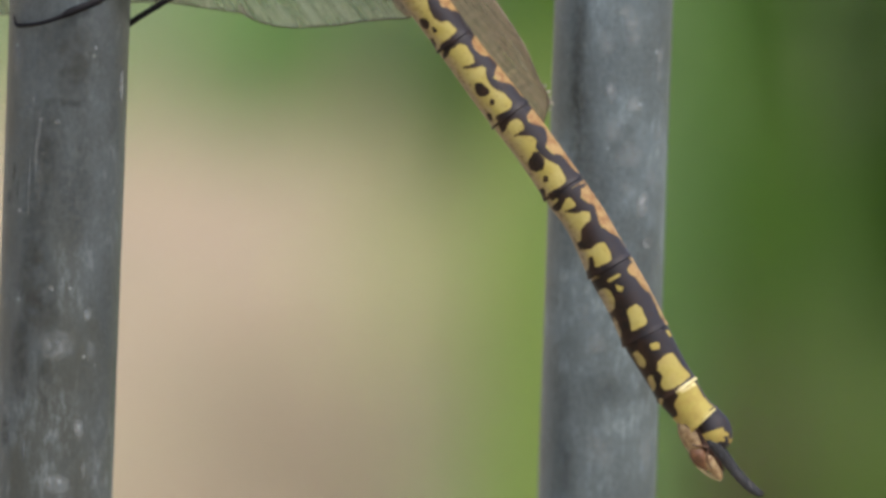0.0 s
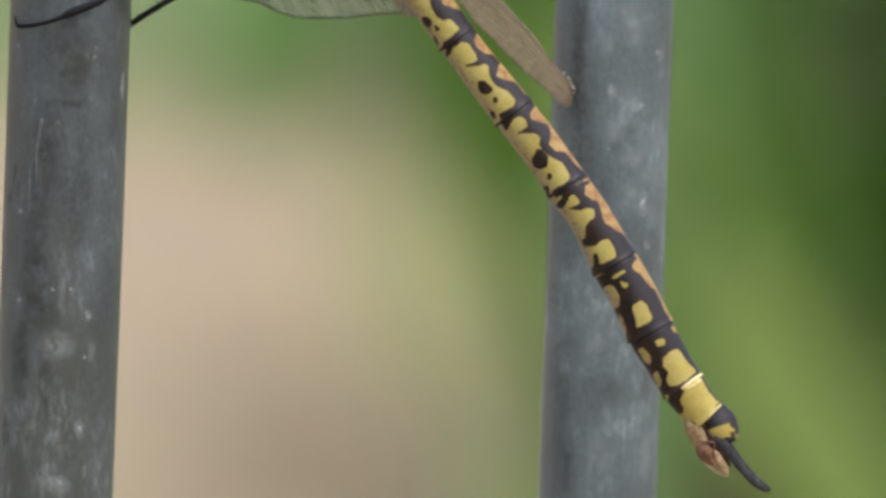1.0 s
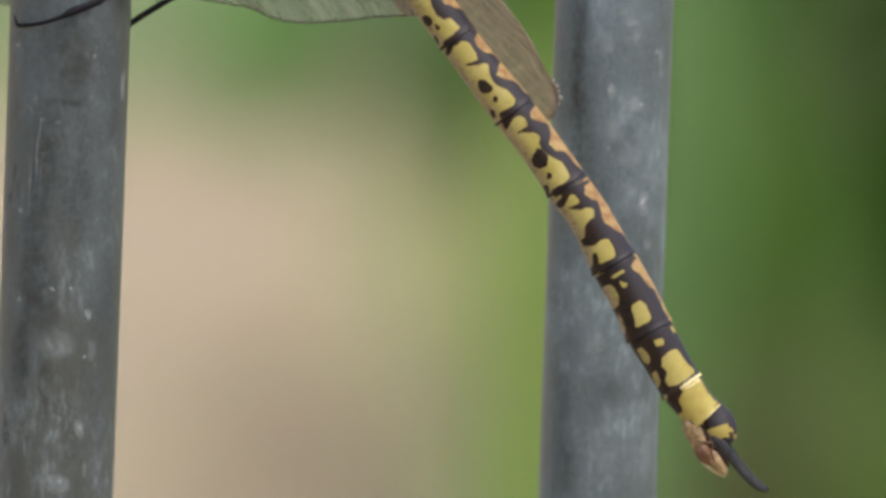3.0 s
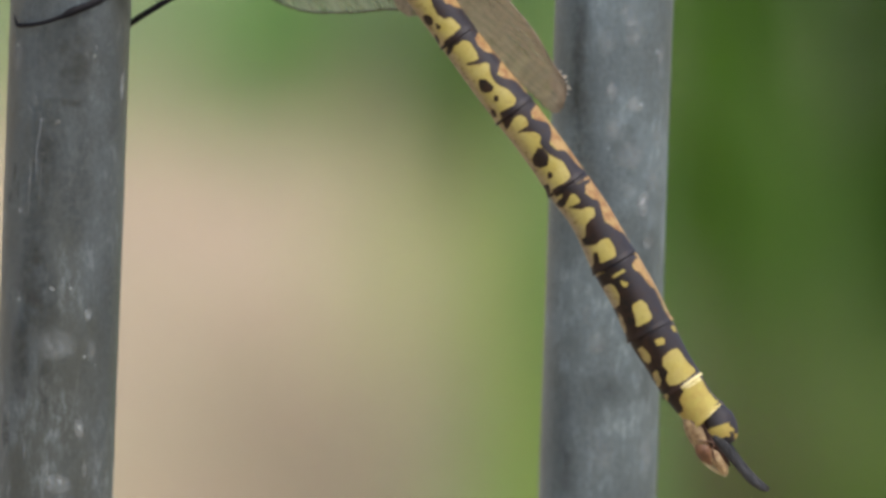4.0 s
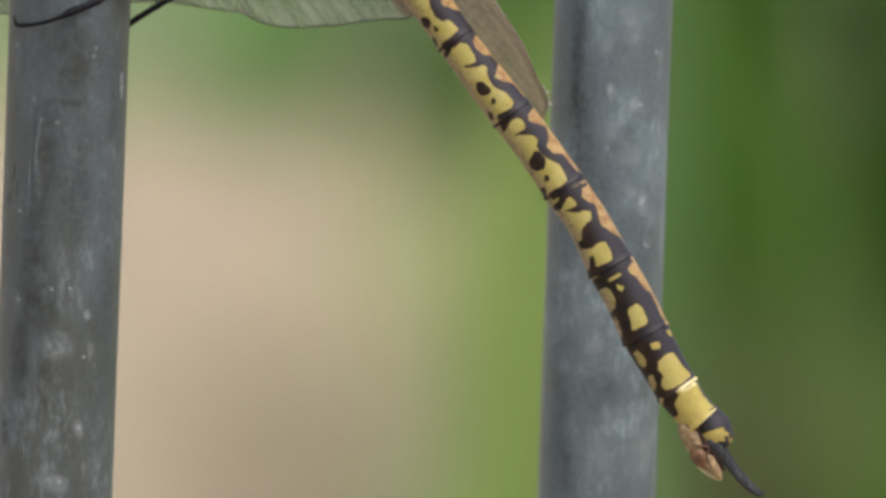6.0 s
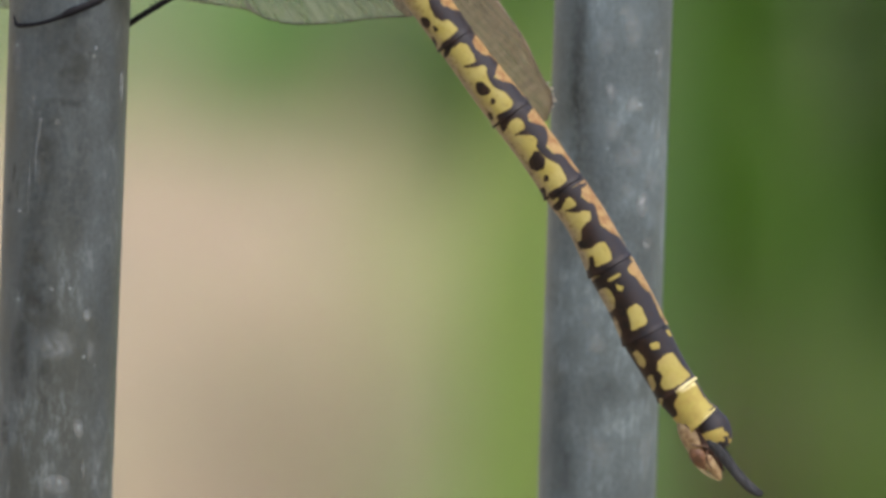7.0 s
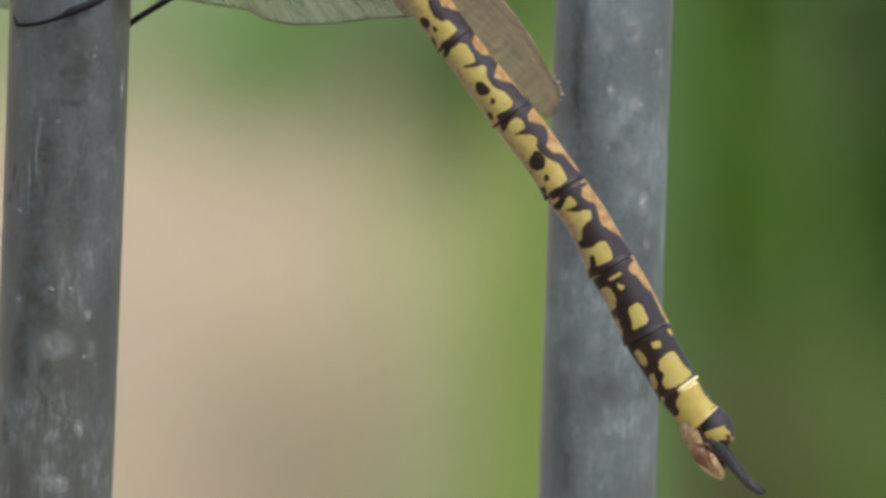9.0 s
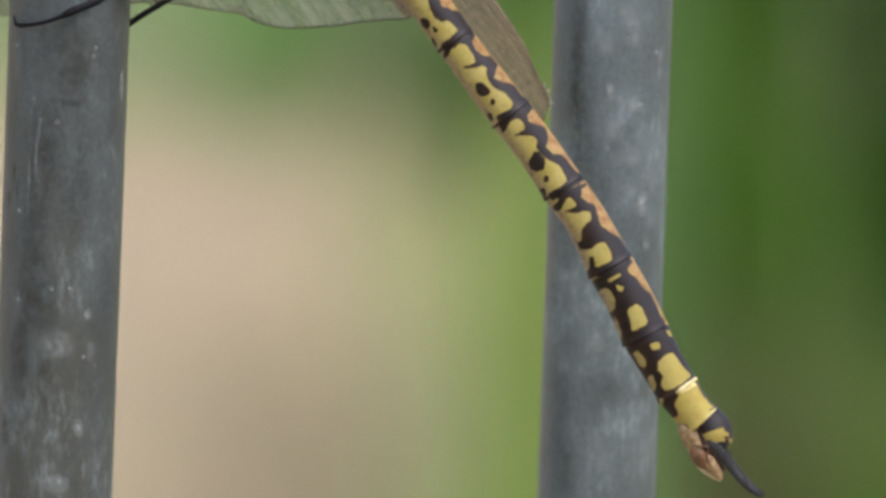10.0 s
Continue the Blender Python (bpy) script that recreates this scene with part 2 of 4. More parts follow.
REED_BLADE = leafy("dark_reed_blade", (0.096, 0.205, 0.018), (0.132, 0.265, 0.028), 30, 0.5, 0.55, True)
PALE_BLADE = leafy("pale_reed_blade", (0.195, 0.335, 0.11), (0.255, 0.40, 0.145), 30, 0.2, 0.35, True)


# ---- helpers ----
def finish(name, bm, mat, smooth=True):
    me = bpy.data.meshes.new(name)
    bm.to_mesh(me)
    bm.free()
    if smooth:
        me.polygons.foreach_set("use_smooth", [True] * len(me.polygons))
    me.materials.append(mat)
    return me


def part(name, bm, mat, parent, label="", smooth=True):
    ob = new(name, finish(name, bm, mat, smooth))
    ob.parent = parent
    return tagged(ob, label) if label else ob


def curve_at(points, x):
    """Smooth values through rows of (x, value...), at x."""
    i = 0
    while i < len(points) - 2 and x > points[i + 1][0]:
        i += 1
    p1, p2 = points[i], points[i + 1]
    p0, p3 = points[max(i - 1, 0)], points[min(i + 2, len(points) - 1)]
    h = p2[0] - p1[0]
    f = (x - p1[0]) / h
    out = []
    for k in range(1, len(p1)):
        m1 = (p2[k] - p0[k]) / (p2[0] - p0[0]) * h
        m2 = (p3[k] - p1[k]) / (p3[0] - p1[0]) * h
        out.append((2 * f**3 - 3 * f**2 + 1) * p1[k] + (f**3 - 2 * f**2 + f) * m1 + (3 * f**2 - 2 * f**3) * p2[k] + (f**3 - f**2) * m2)
    return out


def tube(bm, points, radii, sides=8, cap=True):
    """A round tube through points."""
    points = [Vector(p) for p in points]
    rings, side = [], None
    for i, p in enumerate(points):
        along = (points[min(i + 1, len(points) - 1)] - points[max(i - 1, 0)]).normalized()
        if side is None:
            side = along.orthogonal().normalized()
        side = (side - along * side.dot(along)).normalized()
        other = along.cross(side)
        r = radii[i] if isinstance(radii, (list, tuple)) else radii
        rings.append([bm.verts.new(p + (side * math.cos(a) + other * math.sin(a)) * r)
                      for a in (2 * math.pi * k / sides for k in range(sides))])
    for a, b in zip(rings, rings[1:]):
        for k in range(sides):
            bm.faces.new((a[k], a[(k + 1) % sides], b[(k + 1) % sides], b[k]))
    if cap:
        bm.faces.new(rings[0][::-1])
        bm.faces.new(rings[-1])
    return rings


def smooth_path(points, steps=6):
    """A denser path through the points, with their radii in the last place."""
    rows = [(i, *p) for i, p in enumerate(points)]
    return [curve_at(rows, i / steps) for i in range((len(points) - 1) * steps + 1)]


# ---- ground ----
def ground():
    bm = bmesh.new()
    radii = [0, 2, 3, 4, 5, 6, 7, 8, 9, 10, 12, 15, 20, 40, 120, 500, 2000]
    rings = []
    for r in radii[1:]:
        ring = []
        for k in range(96):
            a = 2 * math.pi * k / 96
            x, y = r * math.cos(a), r * math.sin(a)
            ring.append(bm.verts.new((x, y, 0.02 * noise.noise((x * 0.6, y * 0.6, 0)) if r < 40 else 0)))
        rings.append(ring)
    centre = bm.verts.new((0, 0, 0))
    for k in range(96):
        bm.faces.new((centre, rings[0][k], rings[0][(k + 1) % 96]))
        for a, b in zip(rings, rings[1:]):
            bm.faces.new((a[k], b[k], b[(k + 1) % 96], a[(k + 1) % 96]))
    ob = new("ground", finish("ground", bm, SAND))
    return tagged(ob, "bare pale sandy ground with darker patches", "ground", kind="structure")


def turf(name, x0, x1, y0, y1):
    """A patch of rooty green soil with a ragged edge, just above the sand."""
    bm = bmesh.new()
    top, n = [], 90
    for k in range(n):
        a = 2 * math.pi * k / n
        c, s = math.cos(a), math.sin(a)
        q = 1 / max(abs(c), abs(s))
        x = (x0 + x1) / 2 + (x1 - x0) / 2 * c * q
        y = (y0 + y1) / 2 + (y1 - y0) / 2 * s * q
        wob = 0.25 * noise.noise((x * 2, y * 2, 3)) + 0.12 * noise.noise((x * 7, y * 7, 1))
        top.append(bm.verts.new((x + c * wob, y + s * wob, 0.035)))
    low = [bm.verts.new((v.co.x, v.co.y, -0.05)) for v in top]
    bm.faces.new(top)
    for k in range(n):
        bm.faces.new((low[k], low[(k + 1) % n], top[(k + 1) % n], top[k]))
    ob = new(name, finish(name, bm, TURF, False))
    return tagged(ob, "rough green turf beyond the bare sand", "turf", kind="structure")


def blade(vs, fs, x, y, z, height, width, bend, lean, turn):
    """A tapered, folded grass blade added to lists of vertices and faces."""
    c, s = math.cos(turn), math.sin(turn)
    base, n = len(vs), 5
    for i in range(n + 1):
        f = i / n
        w = width * (1 - f**2.2) * 0.5 + 0.0004
        out = bend * f * f + lean * f
        h = height * (f - 0.25 * abs(bend) / max(height, 0.01) * f * f)
        px, py = x + c * out, y + s * out
        vs += [(px - s * w, py + c * w, z + h), (px + c * w * 0.3, py + s * w * 0.3, z + h - w * 0.2), (px + s * w, py - c * w, z + h)]
        if i:
            a, b = base + 3 * i - 3, base + 3 * i
            fs += [(a, a + 1, b + 1, b), (a + 1, a + 2, b + 2, b + 1)]


def grass(name, mat, count, seed, place, height, width, label):
    rng = random.Random(seed)
    vs, fs = [], []
    for _ in range(count):
        x, y, k = place(rng)
        h = height * k * rng.uniform(0.6, 1.15)
        blade(vs, fs, x, y, 0.02, h, width * rng.uniform(0.7, 1.3), h * rng.uniform(0.05, 0.6), h * rng.uniform(-0.1, 0.2), rng.uniform(0, 6.283))
    me = bpy.data.meshes.new(name)
    me.from_pydata(vs, [], fs)
    me.polygons.foreach_set("use_smooth", [True] * len(me.polygons))
    me.materials.append(mat)
    return tagged(new(name, me), label, "grass", kind="stuff")


def litter(name, count, seed, cx, cy, sx, sy):
    rng = random.Random(seed)
    vs, fs = [], []
    for _ in range(count):
        x, y = rng.gauss(cx, sx), rng.gauss(cy, sy)
        r, a = rng.uniform(0.008, 0.03), rng.uniform(0, 6.283)
        b = len(vs)
        z = 0.024 + rng.uniform(0, 0.012)
        for i, (u, v, h) in enumerate(((-1, 0, 0), (-0.3, 0.45, 0.2), (0.5, 0.35, 0.3), (1, 0, 0.5), (0.5, -0.35, 0.25), (-0.3, -0.45, 0.1))):
            vs.append((x + r * (u * math.cos(a) - v * math.sin(a)), y + r * (u * math.sin(a) + v * math.cos(a)), z + h * r * 0.7))
        fs += [(b, b + 1, b + 4, b + 5), (b + 1, b + 2, b + 3, b + 4)]
    me = bpy.data.meshes.new(name)
    me.from_pydata(vs, [], fs)
    me.materials.append(LITTER)
    return tagged(new(name, me), "dry brown leaf litter scattered on the sand", "leaf litter", kind="stuff")


ground()
turf("turf_far", -9, 9, 10.1, 26)
turf("turf_near", 0.16, 6, 2.2, 8.4)
grass("lawn_grass", LAWN_BLADE, 28000, 11, lambda r: (-1.1 + 3.4 * r.random() ** 0.8, 8.3 + 7.9 * r.random() ** 0.72, 1.0), 0.11, 0.010,
      "short rough green grass on the far turf")
grass("sand_grass", STRAW_BLADE, 1500, 14, lambda r: (0.03 + 0.34 * r.random() ** 0.6, r.uniform(4.6, 8.2), 1.0), 0.13, 0.006,
      "sparse straw-green grass on the sand")
grass("sand_grass", STRAW_BLADE, 260, 15, lambda r: (-0.10 + 0.16 * r.random() ** 0.6, r.uniform(5.6, 8.2), 1.0), 0.10, 0.005,
      "thin straw-green grass on the bare sand")
grass("sand_grass", STRAW_BLADE, 110, 16, lambda r: (r.uniform(-0.14, 0.12), 8.8 - 2.2 * r.random() ** 1.7, 1.0), 0.10, 0.008,
      "thinning straw-green grass where the turf meets the sand")
litter("leaf_litter", 130, 5, -0.17, 5.95, 0.10, 0.22)
litter("leaf_litter", 85, 6, -0.115, 5.25, 0.07, 0.10)


BLADE_SHAPES = {}


def blade_mesh(shape, mat):
    """One of eight shapes of blade, a metre tall, shared by the clumps."""
    if (shape, mat.name) not in BLADE_SHAPES:
        vs, fs = [], []
        blade(vs, fs, 0, 0, 0, 1.0, 0.018, 0.02 + 0.03 * shape, 0.03, 0)
        me = bpy.data.meshes.new("blade")
        me.from_pydata(vs, [], fs)
        me.polygons.foreach_set("use_smooth", [True] * len(me.polygons))
        me.materials.append(mat)
        BLADE_SHAPES[shape, mat.name] = me
    return BLADE_SHAPES[shape, mat.name]


def grass_clump(x, y, count, height, spread, seed, mat, label, width=1.0):
    rng = random.Random(seed)
    clump = new("grass_clump")
    clump.location = (x, y, 0.02)
    for _ in range(count):
        a, r = rng.uniform(0, 6.283), spread * math.sqrt(rng.random())
        h = height * rng.uniform(0.6, 1.1)
        ob = new("blade", blade_mesh(rng.randrange(8), mat))
        ob.parent = clump
        ob.location = (r * math.cos(a), r * math.sin(a), 0)
        ob.rotation_euler = (0, radians(rng.uniform(-2, 6)), a + rng.uniform(-0.8, 0.8))
        ob.scale = (h, width * rng.uniform(0.5, 0.9), h)
    return tagged(clump, label, "grass clump", "grass clumps behind the fence")


swaying_clump = grass_clump(0.055, 3.6, 34, 0.50, 0.070, 21, TALL_BLADE, "tall yellow-green grass clump growing from the sand")
grass_clump(0.100, 7.0, 52, 0.50, 0.045, 34, REED_BLADE, "dark green tall grass clump at the edge of the sand", 2.6)
grass_clump(0.163, 3.3, 120, 0.46, 0.035, 35, DEAD_BLADE, "brown dead grass clump in front of the reeds")
for gx, gy, seed in ((0.24, 3.3, 23), (0.36, 3.35, 24), (0.33, 3.6, 25), (0.48, 3.5, 26)):
    grass_clump(gx, gy, 110, 0.42, 0.09, seed, OLIVE_BLADE, "olive-green grass clump in front of the reeds")
grass_clump(-0.07, 9.3, 55, 0.34, 0.10, 27, BUSH_BLADE, "grey-green grass clump on the far turf", 1.6)
grass_clump(0.02, 8.4, 55, 0.30, 0.10, 28, BUSH_BLADE, "grey-green grass clump at the edge of the sand", 1.6)
grass_clump(-0.015, 7.9, 44, 0.36, 0.08, 33, BUSH_BLADE, "grey-green grass clump at the edge of the sand", 1.6)
for gx, gy, seed in ((-0.265, 8.5, 29), (-0.33, 9.2, 30), (-0.25, 9.4, 31)):
    grass_clump(gx, gy, 70, 0.26, 0.05, seed, FRESH_BLADE, "fresh green grass clump on the far turf", 1.6)


# ---- reeds ----
def reed_leaf(length, width, droop, mat, parent, m, seed, name="leaf"):
    """A long strap leaf: rises, arches over and tapers; folded along its midrib."""
    bm = bmesh.new()
    n, rows = 22, []
    for i in range(n + 1):
        f = i / n
        ang = droop * f**1.6
        w = width * min(1, 0.45 + 2.2 * f) * (1 - f**3) * 0.5 + 0.0006
        rows.append((f, ang, w))
    x = z = 0.0
    rings = []
    for i, (f, ang, w) in enumerate(rows):
        if i:
            x += length / n * math.sin(ang)
            z += length / n * math.cos(ang)
        nx, nz = math.cos(ang), -math.sin(ang)
        wave = 0.12 * w * math.sin(f * 17 + seed)
        ring = []
        for k, (side, lift) in enumerate(((-1, 0.25), (-0.5, 0.08), (0, -0.05), (0.5, 0.08), (1, 0.25))):
            ring.append(bm.verts.new((x + nx * (lift * w * -1 + wave * side), side * w, z + nz * (lift * w * -1 + wave * side))))
        rings.append(ring)
    for a, b in zip(rings, rings[1:]):
        for k in range(4):
            bm.faces.new((a[k], a[k + 1], b[k + 1], b[k]))
    bmesh.ops.solidify(bm, geom=bm.faces[:], thickness=0.0004)
    ob = part(name, bm, mat, parent)
    ob.matrix_basis = m
    return ob


def reed_plant(x, y, seed, leaves, height, label, mat=REED_BLADE):
    rng = random.Random(seed)
    plant = new("reed_plant")
    plant.location = (x, y, 0.03)
    bm = bmesh.new()
    tube(bm, [(0, 0, -0.05), (0.004, 0.002, height * 0.4), (0.012, 0.0, height)], [0.008, 0.0065, 0.003], 8)
    part("stalk", bm, mat, plant, "green jointed stalk")
    for i in range(leaves):
        f = (i + 0.5) / leaves
        reed_leaf(rng.uniform(0.45, 0.75), rng.uniform(0.022, 0.04), rng.uniform(0.5, 2.0), mat, plant,
                  pose(0.006 * f, 0, height * (0.1 + 0.85 * f), 0, rng.uniform(4, 14), rng.uniform(0, 360)), i + seed)
    return tagged(plant, label, "reed", "reeds behind the fence")


REEDS = []
reed_rng = random.Random(77)
for i in range(32):
    d = reed_rng.uniform(3.9, 5.8)
    left = 0.065 + 0.03 * d
    REEDS.append(reed_plant(left + 0.62 * reed_rng.random() ** 1.1, d, 300 + i, 10, reed_rng.uniform(0.6, 1.0),
                            "dark green reed with long arching leaves"))
grass("turf_grass", TURF_BLADE, 9000, 13, lambda r: (r.uniform(0.25, 1.6), r.uniform(3.2, 8.0), 1.0), 0.16, 0.010,
      "rough green grass between the reeds")

# a reed right behind the fence: one pale leaf stands and swings sideways, a narrow dark one leans over in the gust, a yellower one hangs
swaying_reed = new("reed_plant")
swaying_reed.location = (0.072, 1.5, 0.0)
tagged(swaying_reed, "pale green reed whose leaves blow in the wind", "reed", "reeds behind the fence")
bm = bmesh.new()
tube(bm, [(0, 0, -0.05), (0.003, 0.002, 0.3), (0.0, 0.0, 0.60), (-0.037, 0.0, 0.79)], [0.007, 0.006, 0.004, 0.002], 8)
part("stalk", bm, PALE_BLADE, swaying_reed, "green jointed stalk")
blown_leaf = reed_leaf(0.52, 0.036, 0.12, PALE_BLADE, swaying_reed, pose(0, 0, 0.60), 5, "blown_leaf")
dark_leaf = reed_leaf(0.46, 0.020, 0.10, REED_BLADE, swaying_reed, pose(0, 0.012, 0.60), 3, "dark_leaf")
hanging_leaf = reed_leaf(0.30, 0.047, 0.25, SUNNY_BLADE, swaying_reed, pose(-0.037, 0, 0.79), 9, "hanging_leaf")


# ---- fence ----
def bar_radius(a, z, x):
    return 0.0059 * (1 + 0.006 * noise.noise((math.cos(a) * 1.5, math.sin(a) * 1.5, z * 60 + x * 90))
                     + 0.003 * noise.noise((math.cos(a) * 5, math.sin(a) * 5, z * 400)))


# worn and dark patches on the bars: degrees round the bar, mm above the middle, width and height in mm, cover
LEFT_BLOOM = [(297.0, 14.7, 0.9, 2.8, 0.85), (208.4, 10.63, 0.22, 3.3, 0.38), (210.2, 5.94, 0.22, 3.85, 0.38), (209.7, 11.4, 0.42, 0.42, 1.0), (226.0, 11.3, 0.42, 0.42, 1.0), (259.7, 18.59, 0.42, 0.42, 1.0), (202.0, 13.4, 0.38, 0.5, 0.9), (206.0, 8.0, 0.2, 5.5, 0.55), (199.0, 5.0, 0.2, 6.0, 0.5), (178.2, 17.29, 1.43, 3.85, 0.3), (189.4, 2.33, 0.88, 0.44, 0.52), (195.8, 12.47, 0.44, 0.77, 0.45), (225.8, -5.0, 0.55, 0.49, 0.6), (261.2, -7.56, 0.77, 1.43, 0.6), (233.7, -10.59, 3.3, 2.75, 0.41), (265.4, -11.2, 1.1, 2.53, 0.34), (256.3, -18.7, 0.99, 2.2, 0.6), (236.9, -24.27, 2.53, 1.87, 0.68), (262.3, -22.93, 0.55, 1.65, 0.45), (203.7, -21.1, 0.33, 2.2, 0.38), (210.6, -5.15, 0.33, 0.33, 0.6), (179.8, -6.35, 0.28, 0.33, 0.6)]
LEFT_GRIME = [(178.3, 5.98, 0.34, 2.0, 1.0), (184.6, 4.4, 0.3, 1.8, 1.0), (171.5, 3.36, 0.88, 1.43, 0.6), (178.3, -19.45, 1.43, 3.3, 0.7), (213.1, -5.68, 3.85, 8.8, 0.45), (205.9, -0.74, 2.75, 16.5, 0.35), (240.4, 17.6, 6.4, 7.3, 0.5), (249.2, 4.96, 2.2, 11.0, 0.25), (215.0, 9.0, 3.2, 9.0, 0.4), (196.0, -12.0, 2.2, 9.0, 0.5), (222.0, -14.0, 1.6, 7.0, 0.35), (230.0, 13.2, 4.2, 1.0, 0.5)]
RIGHT_BLOOM = [(101.1, 3.63, 1.43, 2.09, 0.95), (107.2, -0.18, 1.1, 1.32, 0.6), (82.2, 5.26, 1.43, 1.65, 0.45), (127.1, -1.75, 0.88, 2.2, 0.5), (85.1, 8.63, 2.75, 2.2, 0.4), (86.2, 13.68, 1.65, 1.32, 0.55), (63.2, 14.77, 1.32, 1.98, 0.45), (58.7, 19.79, 1.32, 2.75, 0.35), (83.5, 20.96, 1.65, 3.3, 0.4), (115.8, 10.49, 1.21, 1.65, 0.4), (109.5, 6.3, 1.32, 2.2, 0.4), (116.1, 17.8, 0.88, 3.3, 0.45), (77.0, 22.91, 1.43, 2.2, 0.4), (57.9, -10.32, 2.2, 2.2, 0.35), (115.7, -21.25, 1.65, 3.3, 0.4), (64.3, -21.07, 2.75, 3.85, 0.3), (48.4, -7.54, 1.32, 2.2, 0.3), (67.2, 11.14, 1.65, 2.75, 0.3)]
# mostly tall soft patches that darken the left side of this bar
RIGHT_DARK = [(28.4, 16.52, 1.65, 23.1, 0.42), (39.5, 9.31, 1.87, 11.0, 0.29), (70.5, -14.8, 6.05, 3.3, 0.17), (21.3, -20.3, 2.2, 16.5, 0.22), (36.3, -23.54, 1.65, 8.8, 0.26)]


def bar_patch(name, bar, x, turn_at, up, wide, high, cover, mat, lift, seed):
    """A thin irregular patch that follows the bar's skin."""
    bm = bmesh.new()
    layer = bm.verts.layers.float.new("cover")
    rings, n, m = [], 28, 8
    for i in range(1, m + 1):
        ring = []
        for k in range(n):
            b = 2 * math.pi * k / n
            q = i / m * (1 + 0.28 * noise.noise((math.cos(b) * 1.4, math.sin(b) * 1.4, seed * 3.7)) + 0.14 * noise.noise((math.cos(b) * 4, math.sin(b) * 4, seed * 1.3)))
            a = radians(turn_at) + 0.62 * wide * MM / 0.0058 * q * math.cos(b)
            z = HEIGHT + up * MM + 0.62 * high * MM * q * math.sin(b)
            rad = bar_radius(a, z, x) + lift
            v = bm.verts.new((rad * math.cos(a), rad * math.sin(a), z))
            v[layer] = cover * (1 - (i / m) ** 2)
            ring.append(v)
        rings.append(ring)
    a, z = radians(turn_at), HEIGHT + up * MM
    rad = bar_radius(a, z, x) + lift
    hub = bm.verts.new((rad * math.cos(a), rad * math.sin(a), z))
    hub[layer] = cover
    for k in range(n):
        bm.faces.new((hub, rings[0][k], rings[0][(k + 1) % n]))
        for p, q in zip(rings, rings[1:]):
            bm.faces.new((p[k], q[k], q[(k + 1) % n], p[(k + 1) % n]))
    return part(name, bm, mat, bar)


def fence():
    thing = new("metal_fence")
    for x, y, turn, slant, mat, bloom, white, dark_patch in ((-0.0375, 0.006, 40, 0.7, SHADED_STEEL, LEFT_BLOOM, ZINC_BLOOM, LEFT_GRIME), (0.0162, 0.016, 205, 0.0, STEEL, RIGHT_BLOOM, PALE_BLOOM, RIGHT_DARK)):
        bm = bmesh.new()
        n = 96
        levels = [-0.3, 0.0, 0.4, 0.7, 0.8] + [0.84 + 0.001 * k for k in range(120)] + [0.98, 1.05]
        rings = []
        for z in levels:
            ring = []
            for k in range(n):
                a = 2 * math.pi * k / n
                q = bar_radius(a, z, x)
                ring.append(bm.verts.new((q * math.cos(a), q * math.sin(a), z)))
            rings.append(ring)
        for a, b in zip(rings, rings[1:]):
            for k in range(n):
                bm.faces.new((a[k], a[(k + 1) % n], b[(k + 1) % n], b[k]))
        bm.faces.new(rings[0][::-1])
        bm.faces.new(rings[-1])
        bar = part("bar", bm, mat, thing)
        # the bars are not quite parallel: one is bent a little to the side
        bar.matrix_basis = pose(x - HEIGHT * math.sin(radians(slant)), y, 0, 0, slant) @ pose(0, 0, 0, 0, 0, turn)
        for i, row in enumerate(dark_patch):
            bar_patch("dark_patch", bar, x, *row, DARK_PATCH, (0.022 + 0.004 * i) * MM, i + 60)
        for i, row in enumerate(bloom):
            bar_patch("scuff", bar, x, *row, white, (0.065 + 0.003 * i) * MM, i)
    return tagged(thing, "weathered grey galvanised round steel fence bars", "fence")


fence()

# ---- dragonfly ----
# the outline of the body: along the back in mm from the thorax: sideways, height, half width
BODY = [(-7.92, 32.51, 2.09), (-4.34, 27.66, 1.98), (-0.6, 22.66, 1.98), (1.46, 19.74, 1.92), (4.46, 15.73, 2.09), (6.66, 12.92, 2.09),
        (9.35, 9.32, 2.12), (11.77, 5.78, 2.12), (13.94, 2.67, 2.12), (16, -1.29, 2.28), (18.04, -4.9, 2.37), (19.66, -8.28, 2.37),
        (21.42, -11.47, 2.2), (23.21, -14.41, 2.09), (25.02, -16.83, 1.82), (26.07, -17.66, 1.7), (27.06, -18.81, 1.32)]
MARKS = {}


def mark(segment, kind, outline):
    """A coloured mark on a segment; outline: (share of its length, height from belly -1 to back 1)."""
    MARKS.setdefault(segment, []).append((kind, outline))


mark(3, "dark", [(0.29, 0.79), (0.48, 0.12), (0.56, -0.06), (0.67, -0.16), (0.75, -0.02), (0.78, 0.31), (0.85, 0.43), (0.94, 0.45), (0.95, -0.72), (0.99, -0.64), (1.00, -0.14), (1.01, 1.19), (0.98, 1.25), (0.90, 1.03), (0.78, 0.91), (0.73, 0.72), (0.68, 0.56), (0.63, 0.39), (0.52, 0.55), (0.33, 1.04)])
mark(3, "dark", [(0.60, -0.81), (0.62, -0.60), (0.67, -0.52), (0.72, -0.68), (0.71, -0.87), (0.66, -0.96)])
mark(3, "dark", [(0.75, -0.52), (0.79, -0.42), (0.81, -0.50), (0.79, -0.61)])
mark(3, "dark", [(0.83, -0.87), (0.87, -0.82), (0.95, -0.96), (0.93, -1.10)])
mark(3, "orange", [(0.35, 1.30), (0.55, 0.57), (0.63, 0.45), (0.70, 0.71), (0.68, 1.30), (0.57, 1.30), (0.37, 1.30)])
